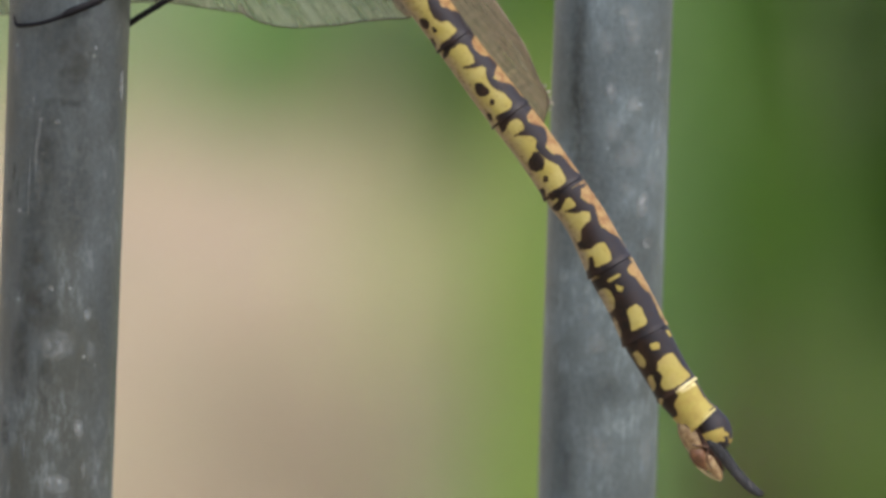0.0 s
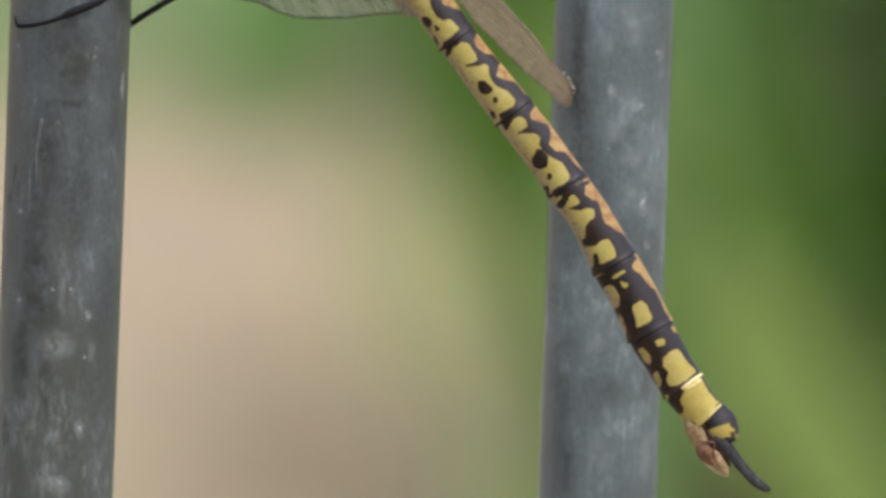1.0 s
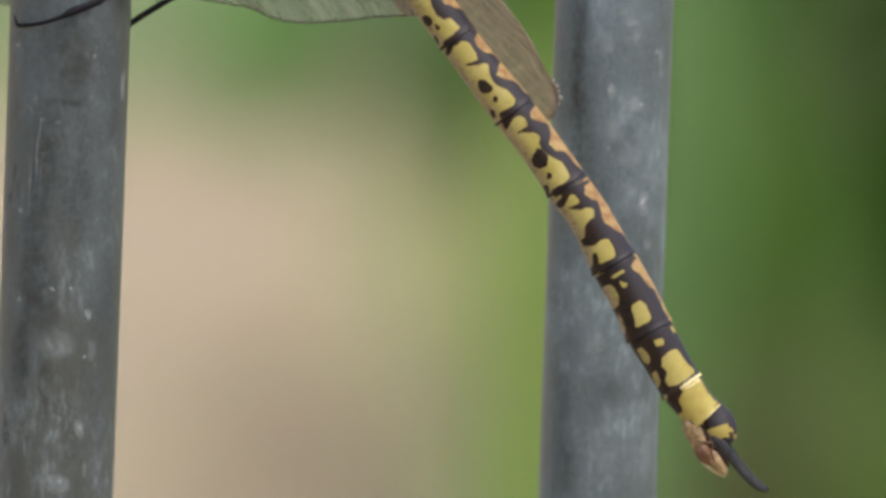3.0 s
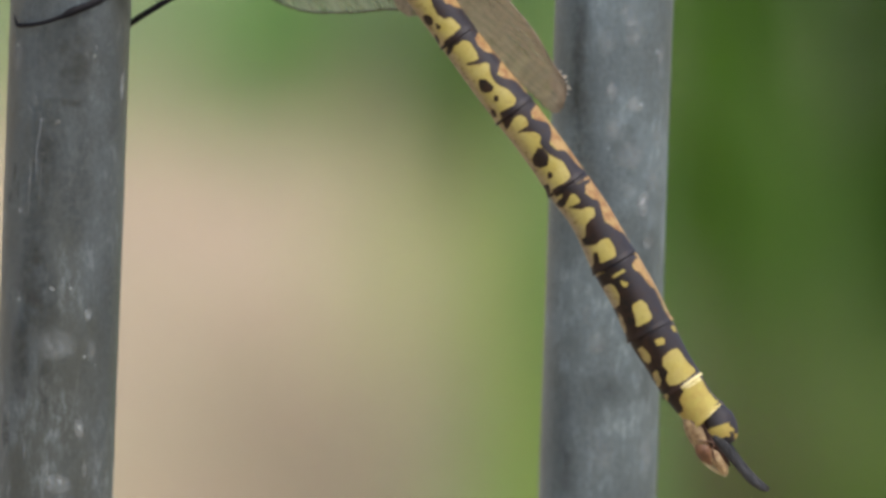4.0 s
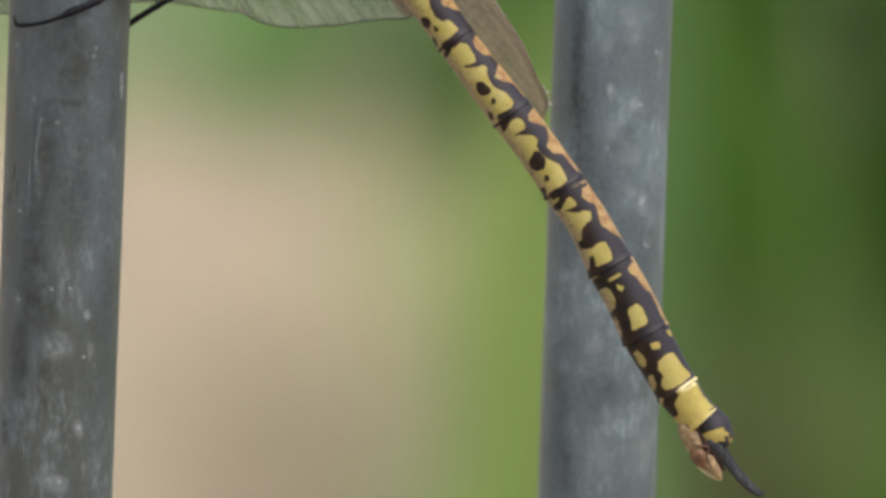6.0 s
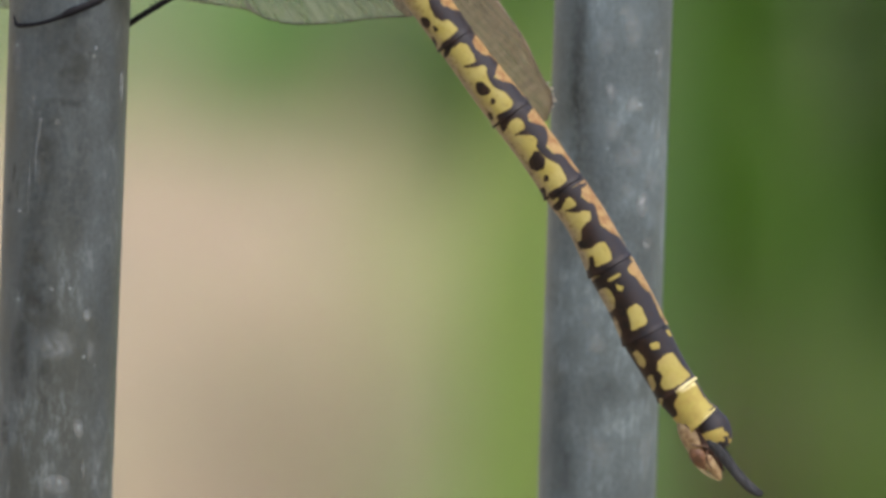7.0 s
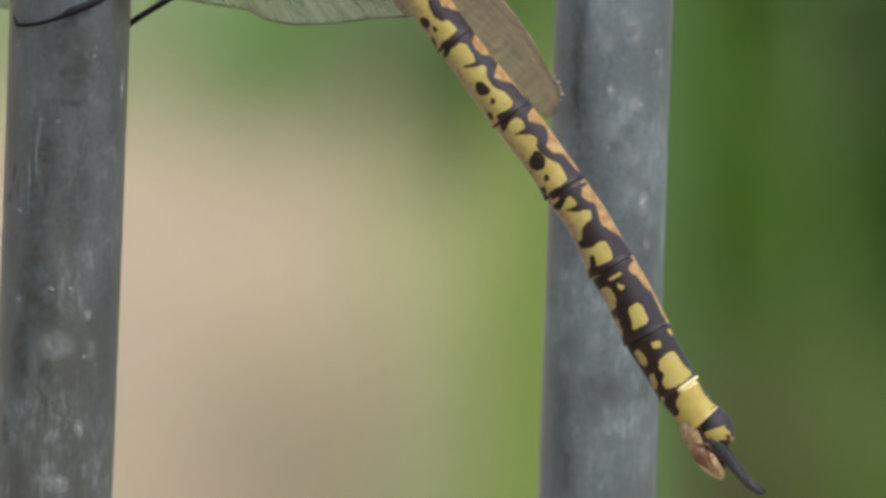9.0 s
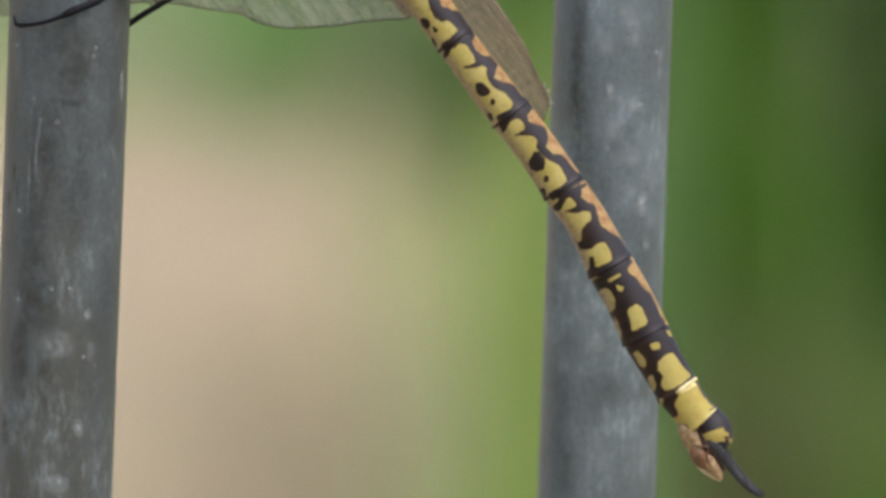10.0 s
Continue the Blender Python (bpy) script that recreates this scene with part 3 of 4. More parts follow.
mark(4, "dark", [(-0.00, -0.51), (0.01, 0.70), (0.05, 1.09), (0.10, 0.59), (0.20, 0.49), (0.30, 0.63), (0.38, 0.88), (0.46, 0.90), (0.52, 0.59), (0.57, 0.39), (0.65, 0.53), (0.75, 0.87), (0.90, 0.86), (1.02, 1.12), (1.06, 0.99), (1.00, -0.04), (0.95, -0.65), (0.91, -0.60), (0.95, 0.18), (0.89, 0.46), (0.77, 0.46), (0.69, 0.23), (0.60, 0.14), (0.53, 0.18), (0.43, 0.50), (0.38, 0.34), (0.35, -0.05), (0.27, -0.52), (0.33, 0.11), (0.30, 0.29), (0.21, 0.34), (0.10, 0.37), (0.04, 0.12), (0.02, -0.24), (0.08, -0.73), (0.08, -0.99), (0.03, -0.87)])
mark(4, "dark", [(0.50, -0.43), (0.53, -0.16), (0.65, -0.11), (0.67, -0.30), (0.64, -0.60), (0.56, -0.65)])
mark(4, "dark", [(0.73, -0.31), (0.76, -0.20), (0.79, -0.31), (0.78, -0.45)])
mark(4, "dark", [(0.82, -0.84), (0.85, -0.72), (0.92, -0.82), (0.90, -0.94)])
mark(4, "orange", [(0.04, 0.83), (0.07, 1.30), (0.17, 1.30), (0.40, 1.30), (0.36, 1.30), (0.25, 0.58), (0.14, 0.62)])
mark(4, "orange", [(0.51, 0.72), (0.53, 1.30), (0.75, 1.30), (0.68, 0.65), (0.58, 0.49)])
mark(5, "dark", [(-0.02, -0.31), (-0.03, 0.13), (0.07, 1.03), (0.09, 0.48), (0.19, 0.40), (0.27, 0.64), (0.33, 0.84), (0.41, 0.76), (0.50, 0.36), (0.61, 0.39), (0.70, 0.78), (0.87, 0.78), (1.02, 0.98), (1.08, 0.83), (1.01, -0.09), (0.99, -0.58), (0.95, -0.78), (0.97, 0.27), (0.88, 0.42), (0.75, 0.47), (0.65, 0.18), (0.55, 0.03), (0.45, 0.02), (0.40, 0.29), (0.34, 0.26), (0.25, -0.12), (0.20, -0.52), (0.22, 0.14), (0.13, 0.27), (0.05, 0.08), (0.04, -0.21), (0.10, -0.79), (0.04, -0.79)])
mark(5, "dark", [(0.47, -0.14), (0.54, -0.03), (0.63, -0.02), (0.69, -0.29), (0.68, -0.57), (0.62, -0.79), (0.54, -0.70)])
mark(5, "dark", [(0.76, -0.46), (0.79, -0.33), (0.83, -0.44), (0.81, -0.59)])
mark(5, "dark", [(0.86, -1.02), (0.87, -0.74), (0.97, -0.91), (0.96, -1.16)])
mark(5, "orange", [(0.05, 0.65), (0.11, 1.30), (0.30, 0.78), (0.24, 0.60), (0.13, 0.52)])
mark(5, "orange", [(0.41, 0.73), (0.42, 1.30), (0.70, 1.30), (0.65, 0.63), (0.52, 0.44)])
mark(6, "dark", [(0.01, -0.41), (0.10, 0.96), (0.10, 0.59), (0.19, 0.35), (0.29, 0.49), (0.34, 0.66), (0.45, 0.49), (0.54, 0.41), (0.65, 0.60), (0.73, 0.83), (0.96, 1.01), (1.01, 0.85), (1.00, 0.08), (0.98, -0.73), (1.01, -0.93), (0.95, -1.16), (0.90, -0.80), (0.79, -0.61), (0.82, -0.46), (0.93, -0.64), (0.95, 0.17), (0.84, 0.33), (0.72, 0.30), (0.69, -0.05), (0.72, -0.39), (0.67, -0.86), (0.60, -0.87), (0.60, -0.64), (0.50, -0.44), (0.46, -0.13), (0.46, 0.17), (0.37, 0.41), (0.32, 0.23), (0.28, -0.28), (0.20, -0.62), (0.24, -0.16), (0.22, 0.07), (0.12, 0.04), (0.09, -0.17), (0.17, -0.81), (0.10, -0.96), (0.07, -0.50)])
mark(6, "orange", [(0.13, 0.53), (0.15, 1.30), (0.31, 0.83), (0.28, 0.59), (0.19, 0.44)])
mark(6, "orange", [(0.40, 0.65), (0.45, 0.83), (0.67, 1.30), (0.64, 0.67), (0.51, 0.45)])
mark(7, "yellow", [(0.12, -0.44), (0.11, 0.21), (0.16, 0.19), (0.16, -0.37)])
mark(7, "yellow", [(0.21, -0.20), (0.30, 0.06), (0.35, -0.11), (0.31, -0.24)])
mark(7, "yellow", [(0.57, -0.20), (0.56, 0.20), (0.65, 0.32), (0.87, 0.30), (0.87, -0.51), (0.75, -0.34), (0.65, -0.37)])
mark(7, "yellow", [(0.18, -0.99), (0.19, -0.57), (0.35, -0.50), (0.49, -0.68), (0.53, -0.97), (0.41, -1.11)])
mark(7, "yellow", [(0.58, -0.89), (0.68, -0.82), (0.87, -0.90), (0.90, -1.07), (0.72, -1.09)])
mark(7, "yellow", [(-0.01, -1.03), (-0.00, -0.60), (0.03, -0.61), (0.04, -1.02)])
mark(7, "orange", [(0.10, 0.62), (0.06, 1.30), (0.60, 1.30), (0.52, 0.86), (0.40, 0.74), (0.28, 0.70), (0.20, 0.55)])
mark(7, "orange", [(0.41, 1.30), (0.47, 1.30), (0.89, 1.30), (0.83, 1.30)])
mark(8, "yellow", [(0.14, -0.07), (0.14, 0.26), (0.21, 0.37), (0.28, 0.20), (0.24, -0.08)])
mark(8, "yellow", [(0.44, -0.11), (0.39, 0.39), (0.42, 0.69), (0.66, 0.74), (0.91, 0.91), (0.92, -0.00), (0.88, -0.56), (0.76, -0.53), (0.67, -0.23), (0.55, -0.32)])
mark(8, "yellow", [(0.13, -0.86), (0.13, -0.60), (0.35, -0.55), (0.44, -0.83), (0.32, -0.90)])
mark(8, "yellow", [(0.58, -0.92), (0.56, -0.63), (0.73, -0.68), (0.82, -0.99)])
mark(8, "yellow", [(0.92, -0.98), (0.97, -0.72), (1.11, -0.89)])
mark(8, "yellow", [(0.06, 0.79), (0.07, 0.93), (0.20, 0.98), (0.18, 0.84)])
mark(8, "cream", [(0.955, -0.14), (0.95, 1.15), (1.15, 1.23), (1.15, 0.06)])
mark(9, "dark", [(0.02, -0.87), (-0.06, -0.37), (0.05, -0.05), (0.19, -0.53), (0.48, -0.71), (0.48, -1.02), (0.18, -1.02)])
mark(9, "dark", [(0.25, 1.02), (0.39, 1.18), (0.85, 1.25), (0.8, 1.04)])
mark(9, "cream", [(-0.2, 0.05), (-0.2, 1.2), (0.12, 1.2), (0.08, 0.05)])
mark(9, "cream", [(0.99, 0.0), (0.975, 1.16), (1.25, 1.24), (1.05, 0.0)])

JOINTS = {1: 0.0, 2: 2.6, 3: 6.02, 4: 15.31, 5: 24.34, 6: 33.11, 7: 42.04, 8: 49.54, 9: 55.76, 10: 59.57}


def spine():
    """The body's middle line, dense: run in mm, x, z, radius."""
    rows, run, last = [], 0.0, None
    for x, z, r in smooth_path(BODY, 24):
        if last:
            run += math.hypot(x - last[0], z - last[1])
        rows.append((run, x, z, r))
        last = (x, z)
    return np.array(rows)


SPINE = spine()


def spine_at(run):
    return [float(np.interp(run, SPINE[:, 0], SPINE[:, k])) for k in (1, 2, 3)]


def inside_distance(px, py, poly):
    """Signed distance of points to a closed outline, positive inside."""
    for _ in range(2):
        poly = [(a[0] * p + b[0] * (1 - p), a[1] * p + b[1] * (1 - p)) for a, b in zip(poly, poly[1:] + poly[:1]) for p in (0.85, 0.15)]
    best = np.full(px.shape, 1e9)
    inside = np.zeros(px.shape, bool)
    for (ax, ay), (bx, by) in zip(poly, poly[1:] + poly[:1]):
        ex, ey = bx - ax, by - ay
        f = np.clip(((px - ax) * ex + (py - ay) * ey) / max(ex * ex + ey * ey, 1e-9), 0, 1)
        best = np.minimum(best, np.hypot(px - ax - f * ex, py - ay - f * ey))
        if ay != by:
            inside ^= ((ay > py) != (by > py)) & (px < ex * (py - ay) / (by - ay) + ax)
    return np.where(inside, best, -best)


def abdomen_segment(number, parent):
    s0, s1 = JOINTS[number], JOINTS[number + 1]
    length, nu, nv = s1 - s0, 110, 108
    us = np.linspace(0, 1, nu)
    grid_u, grid_v = [], []
    bm = bmesh.new()
    rings = []
    for u in us:
        run = s0 + u * length
        x, z, r = spine_at(run)
        xa, za, _ = spine_at(run - 0.3)
        xb, zb, _ = spine_at(run + 0.3)
        t = Vector((xb - xa, 0, zb - za)).normalized()
        back = Vector((-t.z, 0, t.x))
        rim = {8: 0.075, 9: 0.10}.get(number, 0.04) * math.exp(-((1 - u) * length / 0.35) ** 2) - (0.0 if number == 9 else 0.03) * math.exp(-(u * length / 0.2) ** 2)
        waist = -(0.05 if number == 9 else 0.03) * math.sin(math.pi * u)
        ring = []
        for k in range(nv):
            a = 2 * math.pi * k / nv
            v, c = math.sin(a), math.cos(a)
            keel = 0.02 * max(0, v) ** 6 + (0.16 * u**2 * max(0, v) if number == 9 else 0)
            q = r * (1 + rim + waist + keel + (0.05 * max(0, -v) ** 2 * math.exp(-((1 - u) * length / 0.6) ** 2) if number < 8 else 0))
            w = Vector((x, 0, z)) + back * (v * q) + Vector((0, -c * q * 0.96, 0))
            ring.append(bm.verts.new(w * MM))
            grid_u.append(u), grid_v.append(v)
        rings.append(ring)
    for a, b in zip(rings, rings[1:]):
        for k in range(nv):
            bm.faces.new((a[k], b[k], b[(k + 1) % nv], a[(k + 1) % nv]))
    bm.faces.new(rings[0])
    bm.faces.new(rings[-1][::-1])
    bm.normal_update()
    ob = part("segment", bm, CUTICLE, parent)
    gu, gv = np.array(grid_u), np.array(grid_v)
    radius = spine_at(s0 + length / 2)[2]
    wob = np.array([noise.noise((u * length * 1.3, v * 2.6, number * 7.0)) for u, v in zip(grid_u, grid_v)])
    fleck = np.array([noise.noise((u * length * 3.4, v * 7, number * 3.0)) for u, v in zip(grid_u, grid_v)])
    fields = {k: np.full(gu.shape, -9.0) for k in ("dark", "orange", "cream", "yellow")}
    for kind, outline in MARKS.get(number, []):
        d = inside_distance(gu * length, gv * radius, [(u * length, v * radius) for u, v in outline])
        fields[kind] = np.maximum(fields[kind], d)
    if number in (7, 8) or number < 3:
        light = np.maximum(np.maximum(fields["yellow"], fields["orange"]), fields["cream"])
        fields["dark"] = np.where(light > -9, -light, 1.0)
    fields["dark"] = np.maximum(fields["dark"], 0.2 + 0.1 * wob - (1 - gu) * length) if number in (3, 4, 5, 6, 7) else fields["dark"]
    if 3 < number < 9:
        fields["dark"] = np.maximum(fields["dark"], np.minimum(0.32 + 0.12 * wob - gu * length, (gv + 0.75) * radius))
    if number == 9:
        fields["dark"] = np.maximum(fields["dark"], (gv - 0.965 + 0.04 * (1 - gu)) * radius)
    for kind in ("orange", "cream", "dark"):
        if kind == "orange" and 2 < number < 7:
            fields[kind] = np.maximum(fields[kind] + 0.02, (gv - 0.52) * radius)
        if kind == "orange" and number == 7:
            fields[kind] = np.maximum(fields[kind], (gv - 0.90) * radius)
            fields["dark"] = np.minimum(fields["dark"], -fields[kind])
        swell = (0.05 if number == 9 else 0.16) if kind == "cream" else 0.06 if kind == "dark" and number not in (7, 8) else 0.0
        if kind == "dark" and 2 < number < 7:
            swell = swell + 0.09 * np.clip((gv - 0.3) * 3, 0, 1)
        values = np.clip(0.5 + swell * 1.6 + (fields[kind] + wob * 0.07 + fleck * 0.075) * 1.6, 0, 1)
        ob.data.attributes.new(kind, "FLOAT", "POINT").data.foreach_set("value", values.astype(np.float32))
    belly = np.clip((-0.48 - gv + 0.12 * wob) * 2.2, 0, 1)
    back = np.clip((gv + 0.2) * 1.4, 0, 1)
    warm = np.full(gv.shape, {8: 0.35, 9: 0.9}.get(number, 0.0))
    ob.data.attributes.new("warm", "FLOAT", "POINT").data.foreach_set("value", warm.astype(np.float32))
    ob.data.attributes.new("belly", "FLOAT", "POINT").data.foreach_set("value", belly.astype(np.float32))
    ob.data.attributes.new("back", "FLOAT", "POINT").data.foreach_set("value", back.astype(np.float32))
    return ob


def last_segment(parent):
    """The short tenth segment: a dark saddle in front, a yellow ring behind it."""
    rows = smooth_path([(25.25, -16.1, 1.6), (25.8, -16.85, 1.62), (26.4, -17.8, 1.72), (26.8, -18.75, 1.5), (26.95, -19.3, 1.0), (27.0, -19.5, 0.35)], 8)
    bm = bmesh.new()
    rings, run, sides, last = [], 0.0, 64, None
    grid = []
    for i, (x, z, r) in enumerate(rows):
        xa, za = rows[max(i - 1, 0)][:2]
        xb, zb = rows[min(i + 1, len(rows) - 1)][:2]
        t = Vector((xb - xa, 0, zb - za)).normalized()
        back = Vector((-t.z, 0, t.x))
        run += math.hypot(x - last[0], z - last[1]) if last else 0.0
        last = (x, z)
        ring = []
        for k in range(sides):
            a = 2 * math.pi * k / sides
            v, c = math.sin(a), math.cos(a)
            q = r * (1 + 0.07 * max(0, v) ** 3 * math.exp(-((run - 1.5) / 0.6) ** 2) + 0.015 * noise.noise((v * 3, c * 3, run * 2)))
            ring.append(bm.verts.new((Vector((x, 0, z)) + back * (v * q) + Vector((0, -c * q, 0))) * MM))
            grid.append((run, v))
        rings.append(ring)
    for a, b in zip(rings, rings[1:]):
        for k in range(sides):
            bm.faces.new((a[k], b[k], b[(k + 1) % sides], a[(k + 1) % sides]))
    bm.faces.new(rings[0])
    bm.faces.new(rings[-1][::-1])
    bm.normal_update()
    ob = part("segment", bm, CUTICLE, parent)
    run, v = np.array(grid).T
    wob = np.array([noise.noise((p * 2.0, q * 3.0, 5.0)) for p, q in grid])
    saddle = 1.8 + 0.36 * v - run
    rim = np.maximum(np.minimum((v - 0.66 + 0.22 * wob) * 1.4, 3.2 - run), (run - 3.15 + 0.5 * wob) * 0.8)
    fields = {"dark": np.maximum(np.maximum(saddle, rim), (-0.86 - v) * 1.4) + 0.08 * wob, "orange": np.full(v.shape, -1.0), "cream": np.full(v.shape, -1.0)}
    for kind, field in fields.items():
        ob.data.attributes.new(kind, "FLOAT", "POINT").data.foreach_set("value", np.clip(0.5 + 1.6 * field, 0, 1).astype(np.float32))
    for kind, field in (("belly", np.zeros(v.shape)), ("warm", np.full(v.shape, 0.8)), ("back", np.clip((v + 0.6) * 1.4, 0, 1))):
        ob.data.attributes.new(kind, "FLOAT", "POINT").data.foreach_set("value", field.astype(np.float32))


def plate(name, parent, rows, mat, label, depth, flat):
    """A rounded horny plate along rows of (x, z, half width), flattened towards the viewer's side."""
    bm = bmesh.new()
    rows = smooth_path(rows, 7)
    rings = tube(bm, [(x * MM, depth * MM, z * MM) for x, z, _ in rows], [r * MM for *_, r in rows], 18)
    for i, ring in enumerate(rings):
        for v in ring:
            v.co.y = depth * MM + (v.co.y - depth * MM) * flat + 0.05 * MM * noise.noise((v.co.x * 3000, v.co.z * 3000, i * 0.2))
    part(name, bm, mat, parent, label)


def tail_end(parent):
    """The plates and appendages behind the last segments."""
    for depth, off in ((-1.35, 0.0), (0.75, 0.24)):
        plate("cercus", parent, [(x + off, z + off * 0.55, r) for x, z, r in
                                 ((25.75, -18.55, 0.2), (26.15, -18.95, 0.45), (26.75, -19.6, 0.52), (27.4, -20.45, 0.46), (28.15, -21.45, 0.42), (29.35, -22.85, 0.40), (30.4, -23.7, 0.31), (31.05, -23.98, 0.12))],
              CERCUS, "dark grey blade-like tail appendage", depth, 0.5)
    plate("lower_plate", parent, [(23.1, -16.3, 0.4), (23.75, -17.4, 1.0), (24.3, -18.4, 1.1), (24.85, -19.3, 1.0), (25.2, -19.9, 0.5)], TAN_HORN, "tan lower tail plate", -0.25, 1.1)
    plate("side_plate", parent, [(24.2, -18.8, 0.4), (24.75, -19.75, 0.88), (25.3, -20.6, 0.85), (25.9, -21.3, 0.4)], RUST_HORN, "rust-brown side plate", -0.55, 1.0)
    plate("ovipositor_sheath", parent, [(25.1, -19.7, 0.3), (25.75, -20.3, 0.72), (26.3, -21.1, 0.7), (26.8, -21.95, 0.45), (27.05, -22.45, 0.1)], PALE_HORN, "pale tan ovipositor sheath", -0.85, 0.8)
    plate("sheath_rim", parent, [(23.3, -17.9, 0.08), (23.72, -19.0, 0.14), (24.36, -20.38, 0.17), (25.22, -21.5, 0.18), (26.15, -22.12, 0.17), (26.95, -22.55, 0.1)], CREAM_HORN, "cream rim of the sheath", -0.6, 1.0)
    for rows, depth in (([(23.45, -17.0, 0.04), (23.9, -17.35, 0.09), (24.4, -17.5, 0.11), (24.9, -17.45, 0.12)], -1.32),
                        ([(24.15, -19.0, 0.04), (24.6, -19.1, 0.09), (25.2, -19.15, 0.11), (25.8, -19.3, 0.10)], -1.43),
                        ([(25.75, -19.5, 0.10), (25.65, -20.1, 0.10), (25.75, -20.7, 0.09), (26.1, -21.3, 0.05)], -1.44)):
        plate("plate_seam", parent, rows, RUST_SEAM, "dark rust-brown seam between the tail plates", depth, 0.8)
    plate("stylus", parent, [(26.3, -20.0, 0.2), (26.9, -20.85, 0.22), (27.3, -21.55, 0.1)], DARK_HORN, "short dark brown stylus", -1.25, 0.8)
    # dark strip added to stand for the shade in the gap between the plates
    plate("gap_fill", parent, [(24.7, -17.55, 0.14), (25.1, -18.35, 0.24), (25.75, -19.4, 0.4), (26.4, -20.1, 0.25)], DARK_HORN, "dark strip for the shaded gap between the plates", -1.2, 0.7)


def wing_mesh(edge, span, corrugation, seed, wear, fray, lines):
    """Membrane and veins of one wing. edge: rows of (outward mm, front edge, rear edge)."""
    bm, nb, na = bmesh.new(), 120, 40
    rng = random.Random(seed)
    inward = bm.verts.layers.float.new("inward")

    def place(b, f, lift=0.0):
        lead, rear = curve_at(edge, b)
        rear += wear * (noise.noise((b * 0.9, 4, seed)) + 0.8 * noise.noise((b * 3.1, 9, seed)))
        lead += fray * max(0.0, b / span - 0.8) * 5 * (noise.noise((b * 2.3, 7, seed)) + 0.9 * noise.noise((b * 6.5, 1, seed)))
        a = lead + (rear - lead) * f
        pleat = math.sin(f * 34 + b * 0.15) * max(0.0, 0.5 - f) + 0.35 * math.sin(b * 5.5 + 2.5 * noise.noise((a * 0.3, b * 0.3, 2))) * min(1, f * 2)
        ripple = corrugation * (pleat + 0.9 * noise.noise((a * 0.25, b * 0.4, seed)))
        return Vector((a, b, ripple + lift)) * MM

    for lift, flip in ((0.015, 1), (-0.015, 0)):
        rows = [[bm.verts.new(place(span * i / nb, j / na, lift)) for j in range(na + 1)] for i in range(nb + 1)]
        for row in rows:
            for j, v in enumerate(row):
                v[inward] = j / na
        for i in range(nb):
            for j in range(na):
                q = (rows[i][j], rows[i + 1][j], rows[i + 1][j + 1], rows[i][j + 1])
                bm.faces.new(q if flip else q[::-1])
        if flip:
            top = rows
    for i in range(nb):
        for j in (0, na):
            bm.faces.new((top[i][j], rows[i][j], rows[i + 1][j], top[i + 1][j]))
    veins = bmesh.new()
    for f in (*lines, 1.0):
        tube(veins, [place(span * i / 90, f) for i in range(91)], (0.10 if f < 0.02 else 0.05 if f < 0.95 else 0.09) * MM, 5)
    count = int(span / 0.55)
    for i in range(count):
        b = span * (i + 0.5 + rng.uniform(-0.3, 0.3)) / count
        for f0, f1 in zip(lines, lines[1:]):
            tube(veins, [place(b + rng.uniform(-0.2, 0.2), f0), place(b, f1)], 0.022 * MM, 3, False)
        # branches that run to the rear edge, with cells between them
        drift = rng.uniform(-0.5, 0.5)
        row = [place(min(max(b + drift * k / 12 + rng.uniform(-0.08, 0.08), 0), span), 0.42 + 0.58 * k / 12) for k in range(13)]
        tube(veins, row, 0.02 * MM, 4, False)
        for k in range(12):
            f = 0.44 + 0.56 * (k + rng.random()) / 12
            tube(veins, [place(b, min(f, 1)), place(min(b + 0.55, span), min(1, f + rng.uniform(-0.02, 0.02)))], 0.016 * MM, 3, False)
    return bm, veins


def wing(name, parent, edge, span, corrugation, seed, mat, label, wear=0.0, fray=0.0, vein=VEIN, lines=(0.0, 0.035, 0.09, 0.16, 0.24, 0.33, 0.42)):
    skin, veins = wing_mesh(edge, span, corrugation, seed, wear, fray, lines)
    ob = part(name, skin, mat, parent, label)
    part("vein_network", veins, vein, ob, "fine brown wing veins")
    return ob


AXIS = Vector((0.6, 0, -0.8))    # along the body, towards the tail
OUT = Vector((-0.8, 0, -0.6))    # across the body, towards the belly side
HINGE = Vector((-6.0, 1.5, 31.0)) * MM
FAR_ROOT = Vector((-2.5, 2.6, 28.8)) * MM


def wing_pose(flap, shift):
    """The near wing, opening away from the belly. flap: degrees out of the body's plane."""
    c, s = math.cos(radians(flap)), math.sin(radians(flap))
    y = OUT * c + Vector((0, s, 0))
    m = Matrix((AXIS, y, AXIS.cross(y))).transposed().to_4x4()
    return Matrix.Translation(HINGE - OUT * shift * MM) @ m


def far_wing_pose(swing, open_share, slide):
    """The far wing swings about its root: degrees below the level; open_share: how much of its breadth is turned to the viewer; slide: mm outwards."""
    along = Vector((math.cos(radians(swing)), 0, -math.sin(radians(swing))))
    across = Vector((-math.sin(radians(swing)), 0, -math.cos(radians(swing))))
    x = across * open_share + Vector((0, math.sqrt(1 - open_share**2), 0))
    m = Matrix((x, along, x.cross(along))).transposed().to_4x4()
    return Matrix.Translation(FAR_ROOT + (along * slide - across * 1.1) * MM) @ m


